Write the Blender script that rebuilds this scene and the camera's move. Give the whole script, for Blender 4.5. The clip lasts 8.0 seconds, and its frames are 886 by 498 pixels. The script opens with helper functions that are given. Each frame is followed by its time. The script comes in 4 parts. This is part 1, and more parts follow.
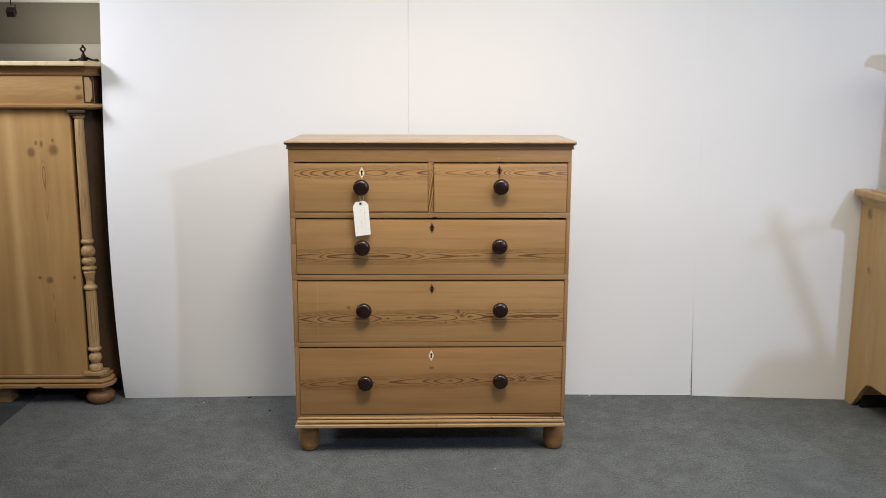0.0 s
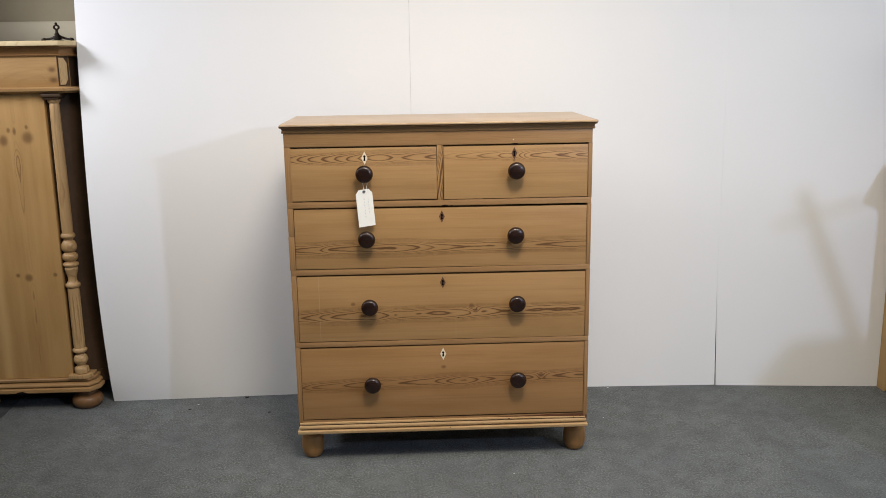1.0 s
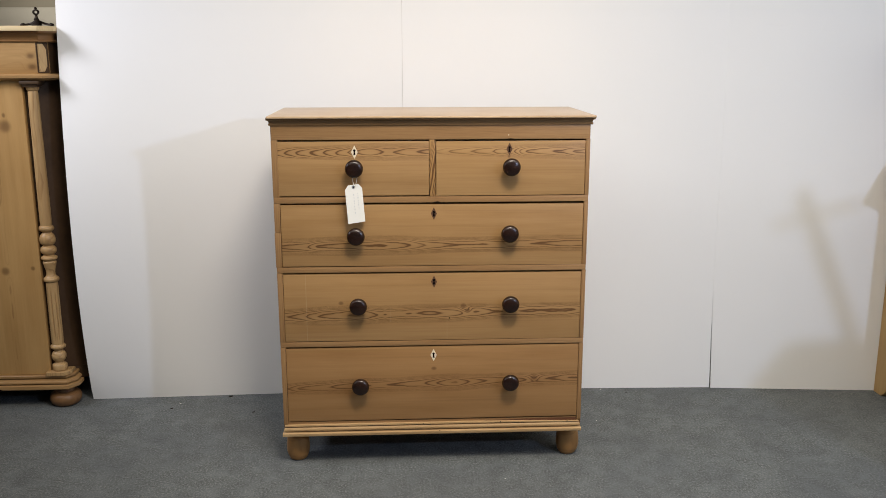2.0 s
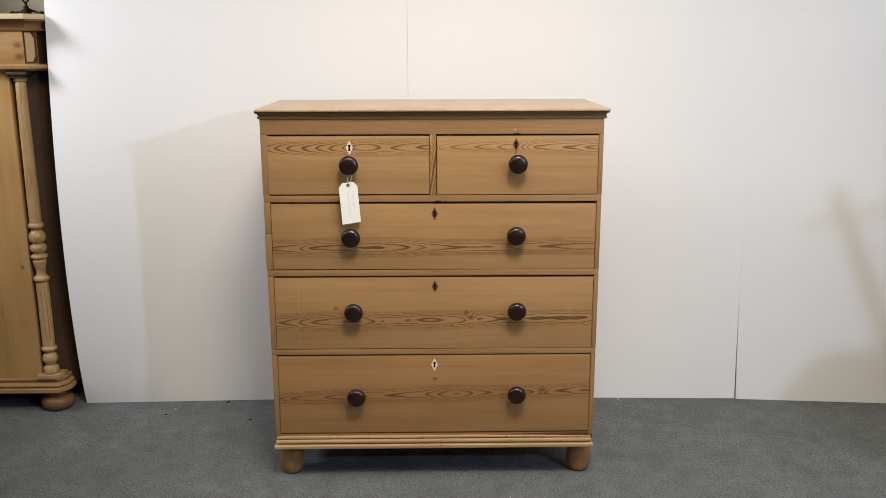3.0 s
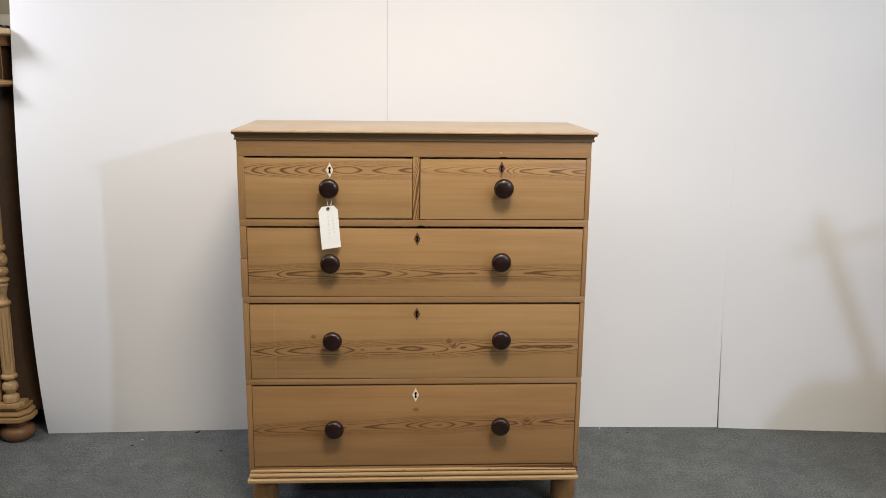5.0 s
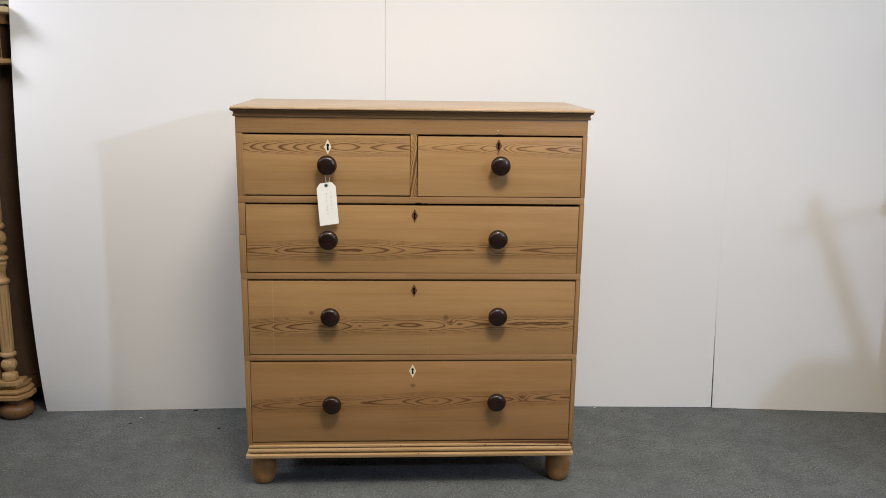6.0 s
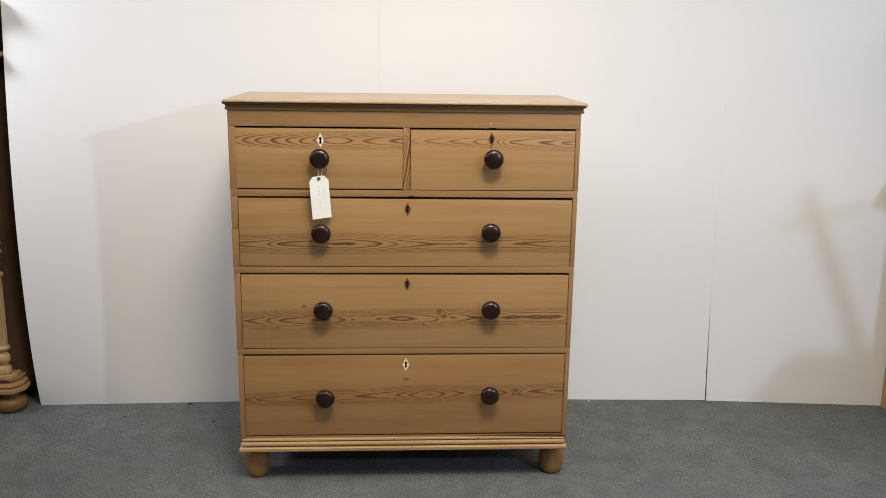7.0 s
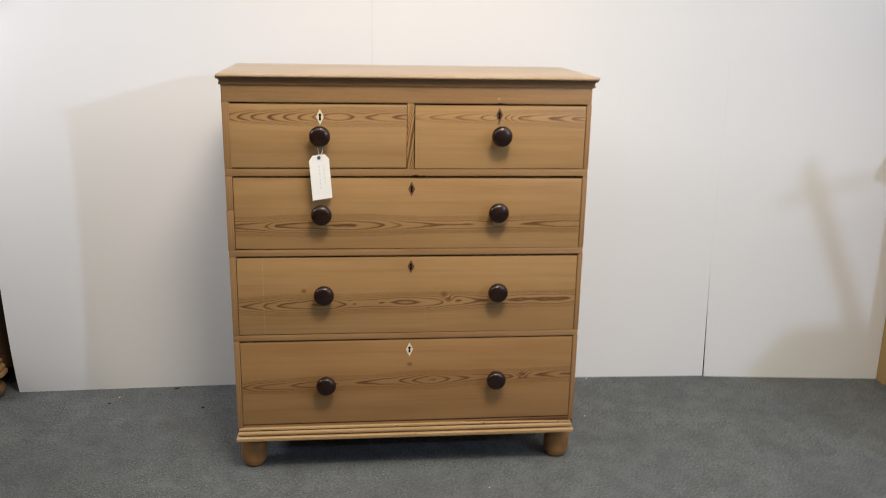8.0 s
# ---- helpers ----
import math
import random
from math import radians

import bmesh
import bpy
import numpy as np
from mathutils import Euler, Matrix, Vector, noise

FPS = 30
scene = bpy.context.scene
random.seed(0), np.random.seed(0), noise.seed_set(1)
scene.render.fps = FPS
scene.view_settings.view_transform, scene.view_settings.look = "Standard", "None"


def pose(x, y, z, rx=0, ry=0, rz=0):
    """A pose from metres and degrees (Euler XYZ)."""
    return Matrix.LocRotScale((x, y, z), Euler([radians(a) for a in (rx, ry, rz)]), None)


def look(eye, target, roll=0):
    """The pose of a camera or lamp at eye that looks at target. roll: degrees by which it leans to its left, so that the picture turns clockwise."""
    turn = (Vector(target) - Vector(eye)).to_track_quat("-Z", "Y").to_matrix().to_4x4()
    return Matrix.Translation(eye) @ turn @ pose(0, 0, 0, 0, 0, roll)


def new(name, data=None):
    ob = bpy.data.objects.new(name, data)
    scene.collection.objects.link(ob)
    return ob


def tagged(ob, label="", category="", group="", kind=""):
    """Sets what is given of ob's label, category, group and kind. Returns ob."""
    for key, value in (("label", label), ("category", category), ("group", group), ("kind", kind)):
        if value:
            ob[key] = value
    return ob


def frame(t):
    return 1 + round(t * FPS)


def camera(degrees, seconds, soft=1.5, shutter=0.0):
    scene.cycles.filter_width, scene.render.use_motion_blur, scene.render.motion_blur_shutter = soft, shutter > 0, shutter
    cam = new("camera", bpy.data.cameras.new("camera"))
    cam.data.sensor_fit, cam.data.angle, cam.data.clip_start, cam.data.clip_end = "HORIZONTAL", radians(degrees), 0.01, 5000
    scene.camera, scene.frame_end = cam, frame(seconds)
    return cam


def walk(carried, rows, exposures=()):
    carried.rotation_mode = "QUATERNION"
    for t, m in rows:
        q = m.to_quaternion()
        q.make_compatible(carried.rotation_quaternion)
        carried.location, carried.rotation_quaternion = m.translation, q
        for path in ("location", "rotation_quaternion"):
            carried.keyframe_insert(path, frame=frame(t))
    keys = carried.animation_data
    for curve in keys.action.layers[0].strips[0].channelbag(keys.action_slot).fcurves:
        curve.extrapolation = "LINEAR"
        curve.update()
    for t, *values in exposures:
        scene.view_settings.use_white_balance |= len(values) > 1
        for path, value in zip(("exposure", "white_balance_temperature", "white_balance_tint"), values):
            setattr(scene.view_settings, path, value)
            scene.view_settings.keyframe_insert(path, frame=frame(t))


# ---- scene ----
cam = camera(53.3, 8.0, soft=0.6, shutter=0.5)
PATH = [
    (0, (-0.044, -3.131, 1.362), (0.01, -1.164, 1.003), 0.2),
    (0.5, (-0.074, -2.964, 1.366), (-0.027, -1.004, 0.972), -0.6),
    (1, (-0.106, -2.873, 1.375), (-0.031, -0.919, 0.955), -0.8),
    (1.5, (-0.127, -2.83, 1.371), (-0.023, -0.879, 0.943), -0.1),
    (1.7, (-0.129, -2.819, 1.373), (-0.018, -0.87, 0.941), 0.0),
    (2.8, (-0.022, -2.611, 1.363), (0.018, -0.662, 0.915), -0.1),
    (3, (-0.013, -2.587, 1.361), (0.017, -0.64, 0.908), -0.1),
    (3.5, (-0.011, -2.553, 1.362), (0.009, -0.605, 0.911), 0.1),
    (4, (-0.02, -2.5, 1.365), (0.01, -0.55, 0.926), 0.4),
    (4.5, (-0.045, -2.475, 1.379), (0.033, -0.52, 0.967), 0.6),
    (4.7, (-0.054, -2.483, 1.374), (0.04, -0.527, 0.968), 0.6),
    (5.8, (-0.062, -2.531, 1.319), (0.053, -0.578, 0.901), 0.8),
    (6, (-0.063, -2.53, 1.32), (0.052, -0.579, 0.895), 0.9),
    (6.5, (-0.058, -2.53, 1.322), (0.061, -0.582, 0.885), 1.0),
    (7, (-0.049, -2.528, 1.322), (0.071, -0.581, 0.881), 0.9),
    (7.5, (-0.048, -2.519, 1.326), (0.08, -0.573, 0.881), 1.2),
    (7.8, (-0.09, -2.471, 1.333), (0.069, -0.534, 0.862), 1.3),
    (8, (-0.168, -2.405, 1.349), (0.04, -0.486, 0.826), 1.1),
    (8.1, (-0.212, -2.368, 1.358), (0.02, -0.459, 0.806), 1.0),
]
walk(cam, [(t, look(eye, target, roll)) for t, eye, target, roll in PATH],
     [(0, -0.02, 6460, 10), (1.5, -0.02, 6500, 10), (3, -0.01, 6640, 10), (4, -0.02, 6630, 10), (4.5, 0.03, 6620, 10), (6, -0.07, 6600, 10), (6.5, 0.01, 6620, 10), (8, -0.02, 6660, 10)])

# ---- world and lamps ----
world = bpy.data.worlds.new("world")
scene.world = world
world.use_nodes = True
world.node_tree.nodes["Background"].inputs["Color"].default_value = (0.9, 0.95, 1.0, 1)
world.node_tree.nodes["Background"].inputs["Strength"].default_value = 0.02
scene.view_settings.exposure = 0.0


def lamp(name, eye, target, watts, size, colour, spread=180, size_y=None):
    data = bpy.data.lights.new(name, "AREA")
    data.energy, data.size, data.color, data.spread = watts, size, colour, radians(spread)
    data.shape = "DISK"
    if size_y:
        data.shape, data.size_y = "RECTANGLE", size_y
    ob = new(name, data)
    ob.matrix_world = look(eye, target)
    return ob


WARM = (1.0, 0.89, 0.76)
NEUTRAL = (1.0, 0.953, 0.848)
COOL = (0.54, 0.69, 1.0)
KEY = (0.34, -1.72, 3.32)
DAY = (2.3, -2.95, 1.99)
LEFT = (-2.95, -0.29, 2.5)
lamp("ceiling_spot_light", KEY, (0.14, 0.0, 1.05), 17.9, 0.85, WARM, 75)
# broad unseen fill lamp, added overhead for the room's soft light
lamp("overhead_fill_light", (1.35, -1.4, 2.55), (1.35, -1.39, 0.0), 73, 6.0, NEUTRAL, 180, 1.6)
lamp("cool_stand_light", DAY, (0.2, 0.4, 0.9), 34, 0.11, COOL)
lamp("left_spot_light", LEFT, (-1.42, 0.60, 1.42), 8.2, 0.65, (0.88, 0.90, 1.0), 62)
# unseen fill lamps, added to brighten the back room's ceiling and wall
lamp("back_room_up_fill", (-5.0, 9.7, 1.5), (-5.0, 9.75, 5.0), 22, 0.4, NEUTRAL)
lamp("back_room_wall_fill", (-5.0, 8.0, 2.1), (-5.0, 10.7, 1.2), 9, 0.8, WARM)

# ---- materials ----


class Nodes:
    """A small builder for one material's node tree."""

    def __init__(self, name):
        self.mat = bpy.data.materials.new(name)
        self.mat.use_nodes = True
        self.tree = self.mat.node_tree
        self.bsdf = self.tree.nodes["Principled BSDF"]

    def put(self, value, socket):
        if isinstance(value, bpy.types.NodeSocket):
            self.tree.links.new(value, socket)
        else:
            socket.default_value = value

    def node(self, kind, **ins):
        n = self.tree.nodes.new(kind)
        for key, value in ins.items():
            self.put(value, n.inputs[key])
        return n

    def math(self, op, a, b=0.0, c=None):
        n = self.tree.nodes.new("ShaderNodeMath")
        n.operation = op
        self.put(a, n.inputs[0])
        self.put(b, n.inputs[1])
        if c is not None:
            self.put(c, n.inputs[2])
        return n.outputs[0]

    def xyz(self):
        coord = self.tree.nodes.new("ShaderNodeTexCoord")
        sep = self.node("ShaderNodeSeparateXYZ", Vector=coord.outputs["Object"])
        return sep.outputs[0], sep.outputs[1], sep.outputs[2]

    def combine(self, x, y, z):
        n = self.tree.nodes.new("ShaderNodeCombineXYZ")
        for k, v in enumerate((x, y, z)):
            self.put(v, n.inputs[k])
        return n.outputs[0]

    def noise(self, vector, scale=1.0, detail=3.0, rough=0.5):
        n = self.node("ShaderNodeTexNoise", Vector=vector, Scale=scale, Detail=detail, Roughness=rough)
        return n.outputs[0]

    def noise1(self, w, scale=1.0, detail=1.0):
        n = self.tree.nodes.new("ShaderNodeTexNoise")
        n.noise_dimensions = "1D"
        self.put(w, n.inputs["W"])
        self.put(scale, n.inputs["Scale"])
        self.put(detail, n.inputs["Detail"])
        return n.outputs[0]

    def ramp(self, fac, stops):
        n = self.tree.nodes.new("ShaderNodeValToRGB")
        el = n.color_ramp.elements
        while len(el) < len(stops):
            el.new(0.5)
        for e, (p, c) in zip(el, stops):
            e.position = p
            e.color = (*c, 1) if isinstance(c, tuple) else (c, c, c, 1)
        self.put(fac, n.inputs[0])
        return n.outputs[0]

    def mix(self, fac, a, b, blend="MIX"):
        n = self.tree.nodes.new("ShaderNodeMix")
        n.data_type, n.blend_type = "RGBA", blend
        self.put(fac, n.inputs[0])
        for socket, v in ((n.inputs[6], a), (n.inputs[7], b)):
            self.put((*v, 1) if isinstance(v, tuple) else v, socket)
        return n.outputs[2]

    def bump(self, height, strength=0.2, distance=0.001):
        n = self.node("ShaderNodeBump", Height=height, Strength=strength, Distance=distance)
        self.tree.links.new(n.outputs[0], self.bsdf.inputs["Normal"])

    def finish(self, colour, rough=0.5, spec=0.5, metal=0.0):
        self.put(colour if isinstance(colour, bpy.types.NodeSocket) else (*colour, 1), self.bsdf.inputs["Base Color"])
        self.put(rough, self.bsdf.inputs["Roughness"])
        self.put(spec, self.bsdf.inputs["Specular IOR Level"])
        self.put(metal, self.bsdf.inputs["Metallic"])
        return self.mat


PALE = (0.380, 0.217, 0.083)
DARK = (0.084, 0.031, 0.009)


def pine(name, along="X", across=0.0, depth=0.03, swing=0.012, pace=5.0, seed=0.0, spacing=0.0038, width=0.030,
         quiet=0.22, flame=0.85, pale=PALE, dark=DARK, knots=(), rough=0.42):
    """Sawn pine: rings round a pith that lies behind the face and wanders along the grain."""
    k = Nodes(name)
    x, y, z = k.xyz()
    u, v, w = {"X": (x, z, y), "Z": (z, x, y)}[along]
    us = k.math("ADD", u, seed)
    wob = k.noise(k.combine(k.math("MULTIPLY", us, 5.0), k.math("MULTIPLY", v, 16.0), k.math("MULTIPLY", w, 16.0)), 1.0, 3.0)
    wob = k.math("MULTIPLY", k.math("SUBTRACT", wob, 0.5), 0.015)
    kink = k.noise(k.combine(k.math("MULTIPLY", us, 34.0), k.math("MULTIPLY", v, 60.0), k.math("MULTIPLY", w, 40.0)), 1.0, 2.0)
    wob = k.math("ADD", wob, k.math("MULTIPLY", k.math("SUBTRACT", kink, 0.5), 0.0032))
    a = k.math("ADD", k.math("SUBTRACT", v, across), wob)
    n1 = k.math("SUBTRACT", k.noise1(us, pace, 1.5), 0.5)
    bend = k.math("MULTIPLY", k.math("SUBTRACT", k.noise1(k.math("ADD", us, 7.7), 1.6, 1.0), 0.5), 0.012)
    a = k.math("ADD", a, bend)
    b = k.math("ADD", w, k.math("MULTIPLY_ADD", n1, 2.0 * swing, depth))
    r = k.math("SQRT", k.math("ADD", k.math("MULTIPLY", a, a), k.math("MULTIPLY", b, b)))
    spot = None
    for ku, kv, size, *ratio in knots:
        du = k.math("DIVIDE", k.math("SUBTRACT", u, ku), size * (ratio[0] if ratio else 1.5))
        dv = k.math("DIVIDE", k.math("SUBTRACT", v, kv), size)
        dist = k.math("ADD", k.math("MULTIPLY", du, du), k.math("MULTIPLY", dv, dv))
        swell = k.math("POWER", 2.718, k.math("MULTIPLY", dist, -0.6))
        r = k.math("ADD", r, k.math("MULTIPLY", swell, size * 0.9))
        heart = k.math("POWER", 2.718, k.math("MULTIPLY", dist, -1.7))
        spot = heart if spot is None else k.math("MAXIMUM", spot, heart)
    ring = k.math("ADD", k.math("DIVIDE", r, spacing), k.math("MULTIPLY", k.noise1(r, 60.0, 1.0), 1.0))
    ring = k.math("FRACT", ring)
    line = k.ramp(ring, [(0.0, 0.0), (0.45, 0.04), (0.68, 0.30), (0.82, 1.0), (0.92, 1.0), (0.985, 0.03)])
    line = k.math("MULTIPLY", line, k.math("MULTIPLY_ADD", k.noise1(k.math("ADD", r, seed), 330.0, 0.0), 1.3, 0.35))
    fade = k.math("DIVIDE", a, width)
    fade = k.math("POWER", 2.718, k.math("MULTIPLY", k.math("MULTIPLY", fade, fade), -1.0))
    contrast = k.math("MULTIPLY_ADD", fade, flame - quiet, quiet)
    patch = k.noise(k.combine(k.math("MULTIPLY", us, 6.0), k.math("MULTIPLY", v, 22.0), w), 1.0, 2.0)
    contrast = k.math("MULTIPLY", contrast, k.math("MULTIPLY_ADD", patch, 1.0, 0.7))
    core = k.math("DIVIDE", a, 0.0055)  # the heart of a flame is cut almost flat along its rings and stays paler
    core = k.math("POWER", 2.718, k.math("MULTIPLY", k.math("MULTIPLY", core, core), -1.0))
    contrast = k.math("MULTIPLY", contrast, k.math("MULTIPLY_ADD", core, -0.52, 1.0))
    fac = k.math("MINIMUM", k.math("MULTIPLY", line, contrast), 1.0)
    fibre = k.noise(k.combine(k.math("MULTIPLY", us, 9.0), k.math("MULTIPLY", v, 420.0), k.math("MULTIPLY", w, 420.0)), 1.0, 2.0)
    broad = k.noise(k.combine(k.math("MULTIPLY", us, 2.0), k.math("MULTIPLY", v, 11.0), k.math("MULTIPLY", w, 5.0)), 1.0, 4.0, 0.6)
    base = k.mix(k.ramp(broad, [(0.3, 0.0), (0.72, 1.0)]), pale, tuple(c * f for c, f in zip(pale, (0.71, 0.64, 0.55))))
    base = k.mix(k.ramp(fibre, [(0.35, 0.0), (0.7, 1.0)]), base, k.mix(0.20, base, dark))
    smudge = k.noise(k.combine(k.math("MULTIPLY", us, 13.0), k.math("MULTIPLY", v, 60.0), k.math("MULTIPLY", w, 60.0)), 1.0, 4.0, 0.65)
    base = k.mix(k.math("MULTIPLY", k.ramp(smudge, [(0.5, 0.0), (0.72, 1.0)]), 0.30), base, k.mix(0.45, base, dark))
    colour = k.mix(fac, base, dark)
    if spot is not None:
        colour = k.mix(k.math("MULTIPLY", k.ramp(spot, [(0.06, 0.0), (0.85, 1.0)]), 0.66), colour, (0.085, 0.034, 0.013))
    rub = k.noise(k.combine(k.math("MULTIPLY", us, 3.0), k.math("MULTIPLY", v, 8.0), w), 2.0, 4.0)
    k.bump(k.math("ADD", k.math("MULTIPLY", line, -0.5), fibre), 0.16, 0.0006)
    return k.finish(colour, k.math("MULTIPLY_ADD", rub, 0.22, rough - 0.11), 0.4)


def flamed(name, along, centre, slope, span, figure, reach, limit, power=3.0, flame=0.85, seed=0.0, pale=PALE, dark=DARK,
           knots=(), streaks=(), rings=(), sap=(), rough=0.42, stripes=0.15):
    """Flat-sawn pine: figure gives the ring that lies under the middle of the board along the grain; across it the rings crowd outwards up to limit."""
    k = Nodes(name)
    x, y, z = k.xyz()
    u, v, w = {"X": (x, z, y), "Z": (z, x, y), "ZY": (z, y, x)}[along]
    us = k.math("ADD", u, seed)
    wob = k.noise(k.combine(k.math("MULTIPLY", us, 7.0), k.math("MULTIPLY", v, 12.0), seed), 1.0, 2.0)
    kink = k.noise(k.combine(k.math("MULTIPLY", us, 40.0), k.math("MULTIPLY", v, 70.0), seed), 1.0, 2.0)
    shift = k.math("MULTIPLY_ADD", k.math("SUBTRACT", wob, 0.5), 0.008, k.math("MULTIPLY", k.math("SUBTRACT", kink, 0.5), 0.0030))
    a = k.math("ADD", k.math("SUBTRACT", v, k.math("MULTIPLY_ADD", u, slope, centre)), shift)
    lo, hi = span
    ramp = k.ramp(k.math("DIVIDE", k.math("SUBTRACT", u, lo), hi - lo), [((fu - lo) / (hi - lo), (level + 8.0) / 12.0) for fu, level in figure])
    ramp.node.color_ramp.interpolation = "CARDINAL"
    level = k.math("SUBTRACT", k.math("MULTIPLY", ramp, 12.0), 8.0)
    side = k.math("DIVIDE", k.math("ABSOLUTE", a), reach)
    grown = k.math("MULTIPLY_ADD", k.math("POWER", side, power), 0.55, k.math("MULTIPLY", side, 0.45))
    jitter = k.math("MULTIPLY", k.math("SUBTRACT", k.noise(k.combine(k.math("MULTIPLY", us, 22.0), k.math("MULTIPLY", v, 50.0), seed), 1.0, 2.0), 0.5), 0.42)
    ring = k.math("ADD", k.math("ADD", level, grown), jitter)
    spot = None
    for ku, kv, size, *ratio in knots:
        du = k.math("DIVIDE", k.math("SUBTRACT", u, ku), size * (ratio[0] if ratio else 1.4))
        dv = k.math("DIVIDE", k.math("SUBTRACT", k.math("ADD", v, k.math("MULTIPLY", shift, 0.8)), kv), size)
        dist = k.math("ADD", k.math("MULTIPLY", du, du), k.math("MULTIPLY", dv, dv))
        swell = k.math("POWER", 2.718, k.math("MULTIPLY", dist, -0.35))
        ring = k.math("ADD", ring, k.math("MULTIPLY", swell, 1.7))
        heart = k.math("POWER", 2.718, k.math("MULTIPLY", dist, -1.3))
        spot = heart if spot is None else k.math("MAXIMUM", spot, heart)
    line = k.ramp(k.math("FRACT", k.math("ADD", ring, 20.0)), [(0.0, 1.0), (0.035, 0.92), (0.10, 0.16), (0.22, 0.02), (0.58, 0.0), (0.80, 0.22), (0.93, 0.82)])
    weight = k.math("MULTIPLY_ADD", k.noise1(k.math("MULTIPLY_ADD", k.math("ROUND", ring), 3.71, seed), 1.0, 0.0), 0.9, 0.5)
    patch = k.noise(k.combine(k.math("MULTIPLY", us, 6.0), k.math("MULTIPLY", v, 22.0), w), 1.0, 2.0)
    drawn = k.ramp(k.math("DIVIDE", k.math("ADD", ring, 8.0), limit + 9.2), [((limit + 7.4) / (limit + 9.2), 1.0), (1.0, 0.0)])
    contrast = k.math("MULTIPLY", k.math("MULTIPLY", drawn, weight), k.math("MULTIPLY_ADD", patch, 0.9, 0.45))
    fac = k.math("MINIMUM", k.math("MULTIPLY", k.math("MULTIPLY", line, contrast), flame), 0.86)
    fibre = k.noise(k.combine(k.math("MULTIPLY", us, 7.0), k.math("MULTIPLY", v, 420.0), k.math("MULTIPLY", w, 420.0)), 1.0, 2.0)
    streaky = k.noise(k.combine(k.math("MULTIPLY", us, 1.3), k.math("MULTIPLY", v, 105.0), seed), 1.0, 3.0, 0.6)
    broad = k.noise(k.combine(k.math("MULTIPLY", us, 2.2), k.math("MULTIPLY", v, 26.0), k.math("ADD", k.math("MULTIPLY", w, 5.0), seed)), 1.0, 4.0, 0.6)
    cloud = k.noise(k.combine(k.math("MULTIPLY", us, 4.0), k.math("MULTIPLY", v, 7.0), seed), 1.0, 3.0, 0.55)
    base = k.mix(k.ramp(broad, [(0.36, 0.0), (0.70, 1.0)]), pale, tuple(c * f for c, f in zip(pale, (0.82, 0.77, 0.70))))
    base = k.mix(k.math("MULTIPLY", k.ramp(cloud, [(0.35, 0.0), (0.7, 1.0)]), 0.35), base, tuple(c * f for c, f in zip(pale, (1.13, 1.12, 1.10))))
    base = k.mix(k.math("MULTIPLY", k.ramp(streaky, [(0.50, 0.0), (0.74, 1.0)]), stripes), base, dark)
    base = k.mix(k.math("MULTIPLY", k.ramp(fibre, [(0.35, 0.0), (0.7, 1.0)]), 0.07), base, dark)
    for sv, half, amount in sap:  # a stripe of paler sapwood
        near = k.math("DIVIDE", k.math("SUBTRACT", k.math("ADD", v, k.math("MULTIPLY", shift, 2.0)), sv), half)
        near = k.math("POWER", 2.718, k.math("MULTIPLY", k.math("MULTIPLY", near, near), -1.0))
        base = k.mix(k.math("MULTIPLY", near, amount), base, tuple(min(0.9, c * f) for c, f in zip(pale, (1.45, 1.55, 1.75))))
    colour = k.mix(fac, base, dark)
    if spot is not None:
        colour = k.mix(k.math("MULTIPLY", k.ramp(spot, [(0.08, 0.0), (0.34, 0.55), (0.55, 0.85), (0.9, 1.0)]), 0.62), colour, (0.085, 0.034, 0.013))
    for su, v0, v1, amount in streaks:
        near = k.math("LESS_THAN", k.math("ABSOLUTE", k.math("SUBTRACT", u, su)), 0.0012)
        inside = k.math("MULTIPLY", k.math("GREATER_THAN", v, v0), k.math("LESS_THAN", v, v1))
        worn = k.math("MULTIPLY", k.math("MULTIPLY", near, inside), k.math("MULTIPLY", patch, amount))
        colour = k.mix(worn, colour, (0.75, 0.66, 0.5))
    for ru, rv, rad in rings:
        du, dv = k.math("SUBTRACT", u, ru), k.math("SUBTRACT", v, rv)
        dist = k.math("SQRT", k.math("ADD", k.math("MULTIPLY", du, du), k.math("MULTIPLY", dv, dv)))
        near = k.math("DIVIDE", k.math("SUBTRACT", dist, rad), 0.003)
        near = k.math("POWER", 2.718, k.math("MULTIPLY", k.math("MULTIPLY", near, near), -1.0))
        colour = k.mix(k.math("MULTIPLY", near, k.math("MULTIPLY", patch, 0.8)), colour, dark)
    rub = k.noise(k.combine(k.math("MULTIPLY", us, 3.0), k.math("MULTIPLY", v, 8.0), w), 2.0, 4.0)
    k.bump(k.math("ADD", k.math("MULTIPLY", fac, -0.6), fibre), 0.14, 0.0006)
    return k.finish(colour, k.math("MULTIPLY_ADD", rub, 0.22, rough - 0.11), 0.4)


def plain(name, colour, rough=0.6, spec=0.4, metal=0.0, grain=30.0, vary=0.08, bumpy=0.0, second=None):
    k = Nodes(name)
    coord = k.tree.nodes.new("ShaderNodeTexCoord").outputs["Object"]
    big = k.noise(coord, grain * 0.12, 4.0, 0.6)
    fine = k.noise(coord, grain, 4.0, 0.6)
    low = second or tuple(c * (1 - 2 * vary) for c in colour)
    tone = k.mix(k.ramp(big, [(0.3, 0.0), (0.7, 1.0)]), low, colour)
    tone = k.mix(k.ramp(fine, [(0.35, 0.0), (0.65, 1.0)]), tone, k.mix(vary, tone, (0, 0, 0)))
    if bumpy:
        k.bump(fine, bumpy, 0.001)
    return k.finish(tone, rough, spec, metal)


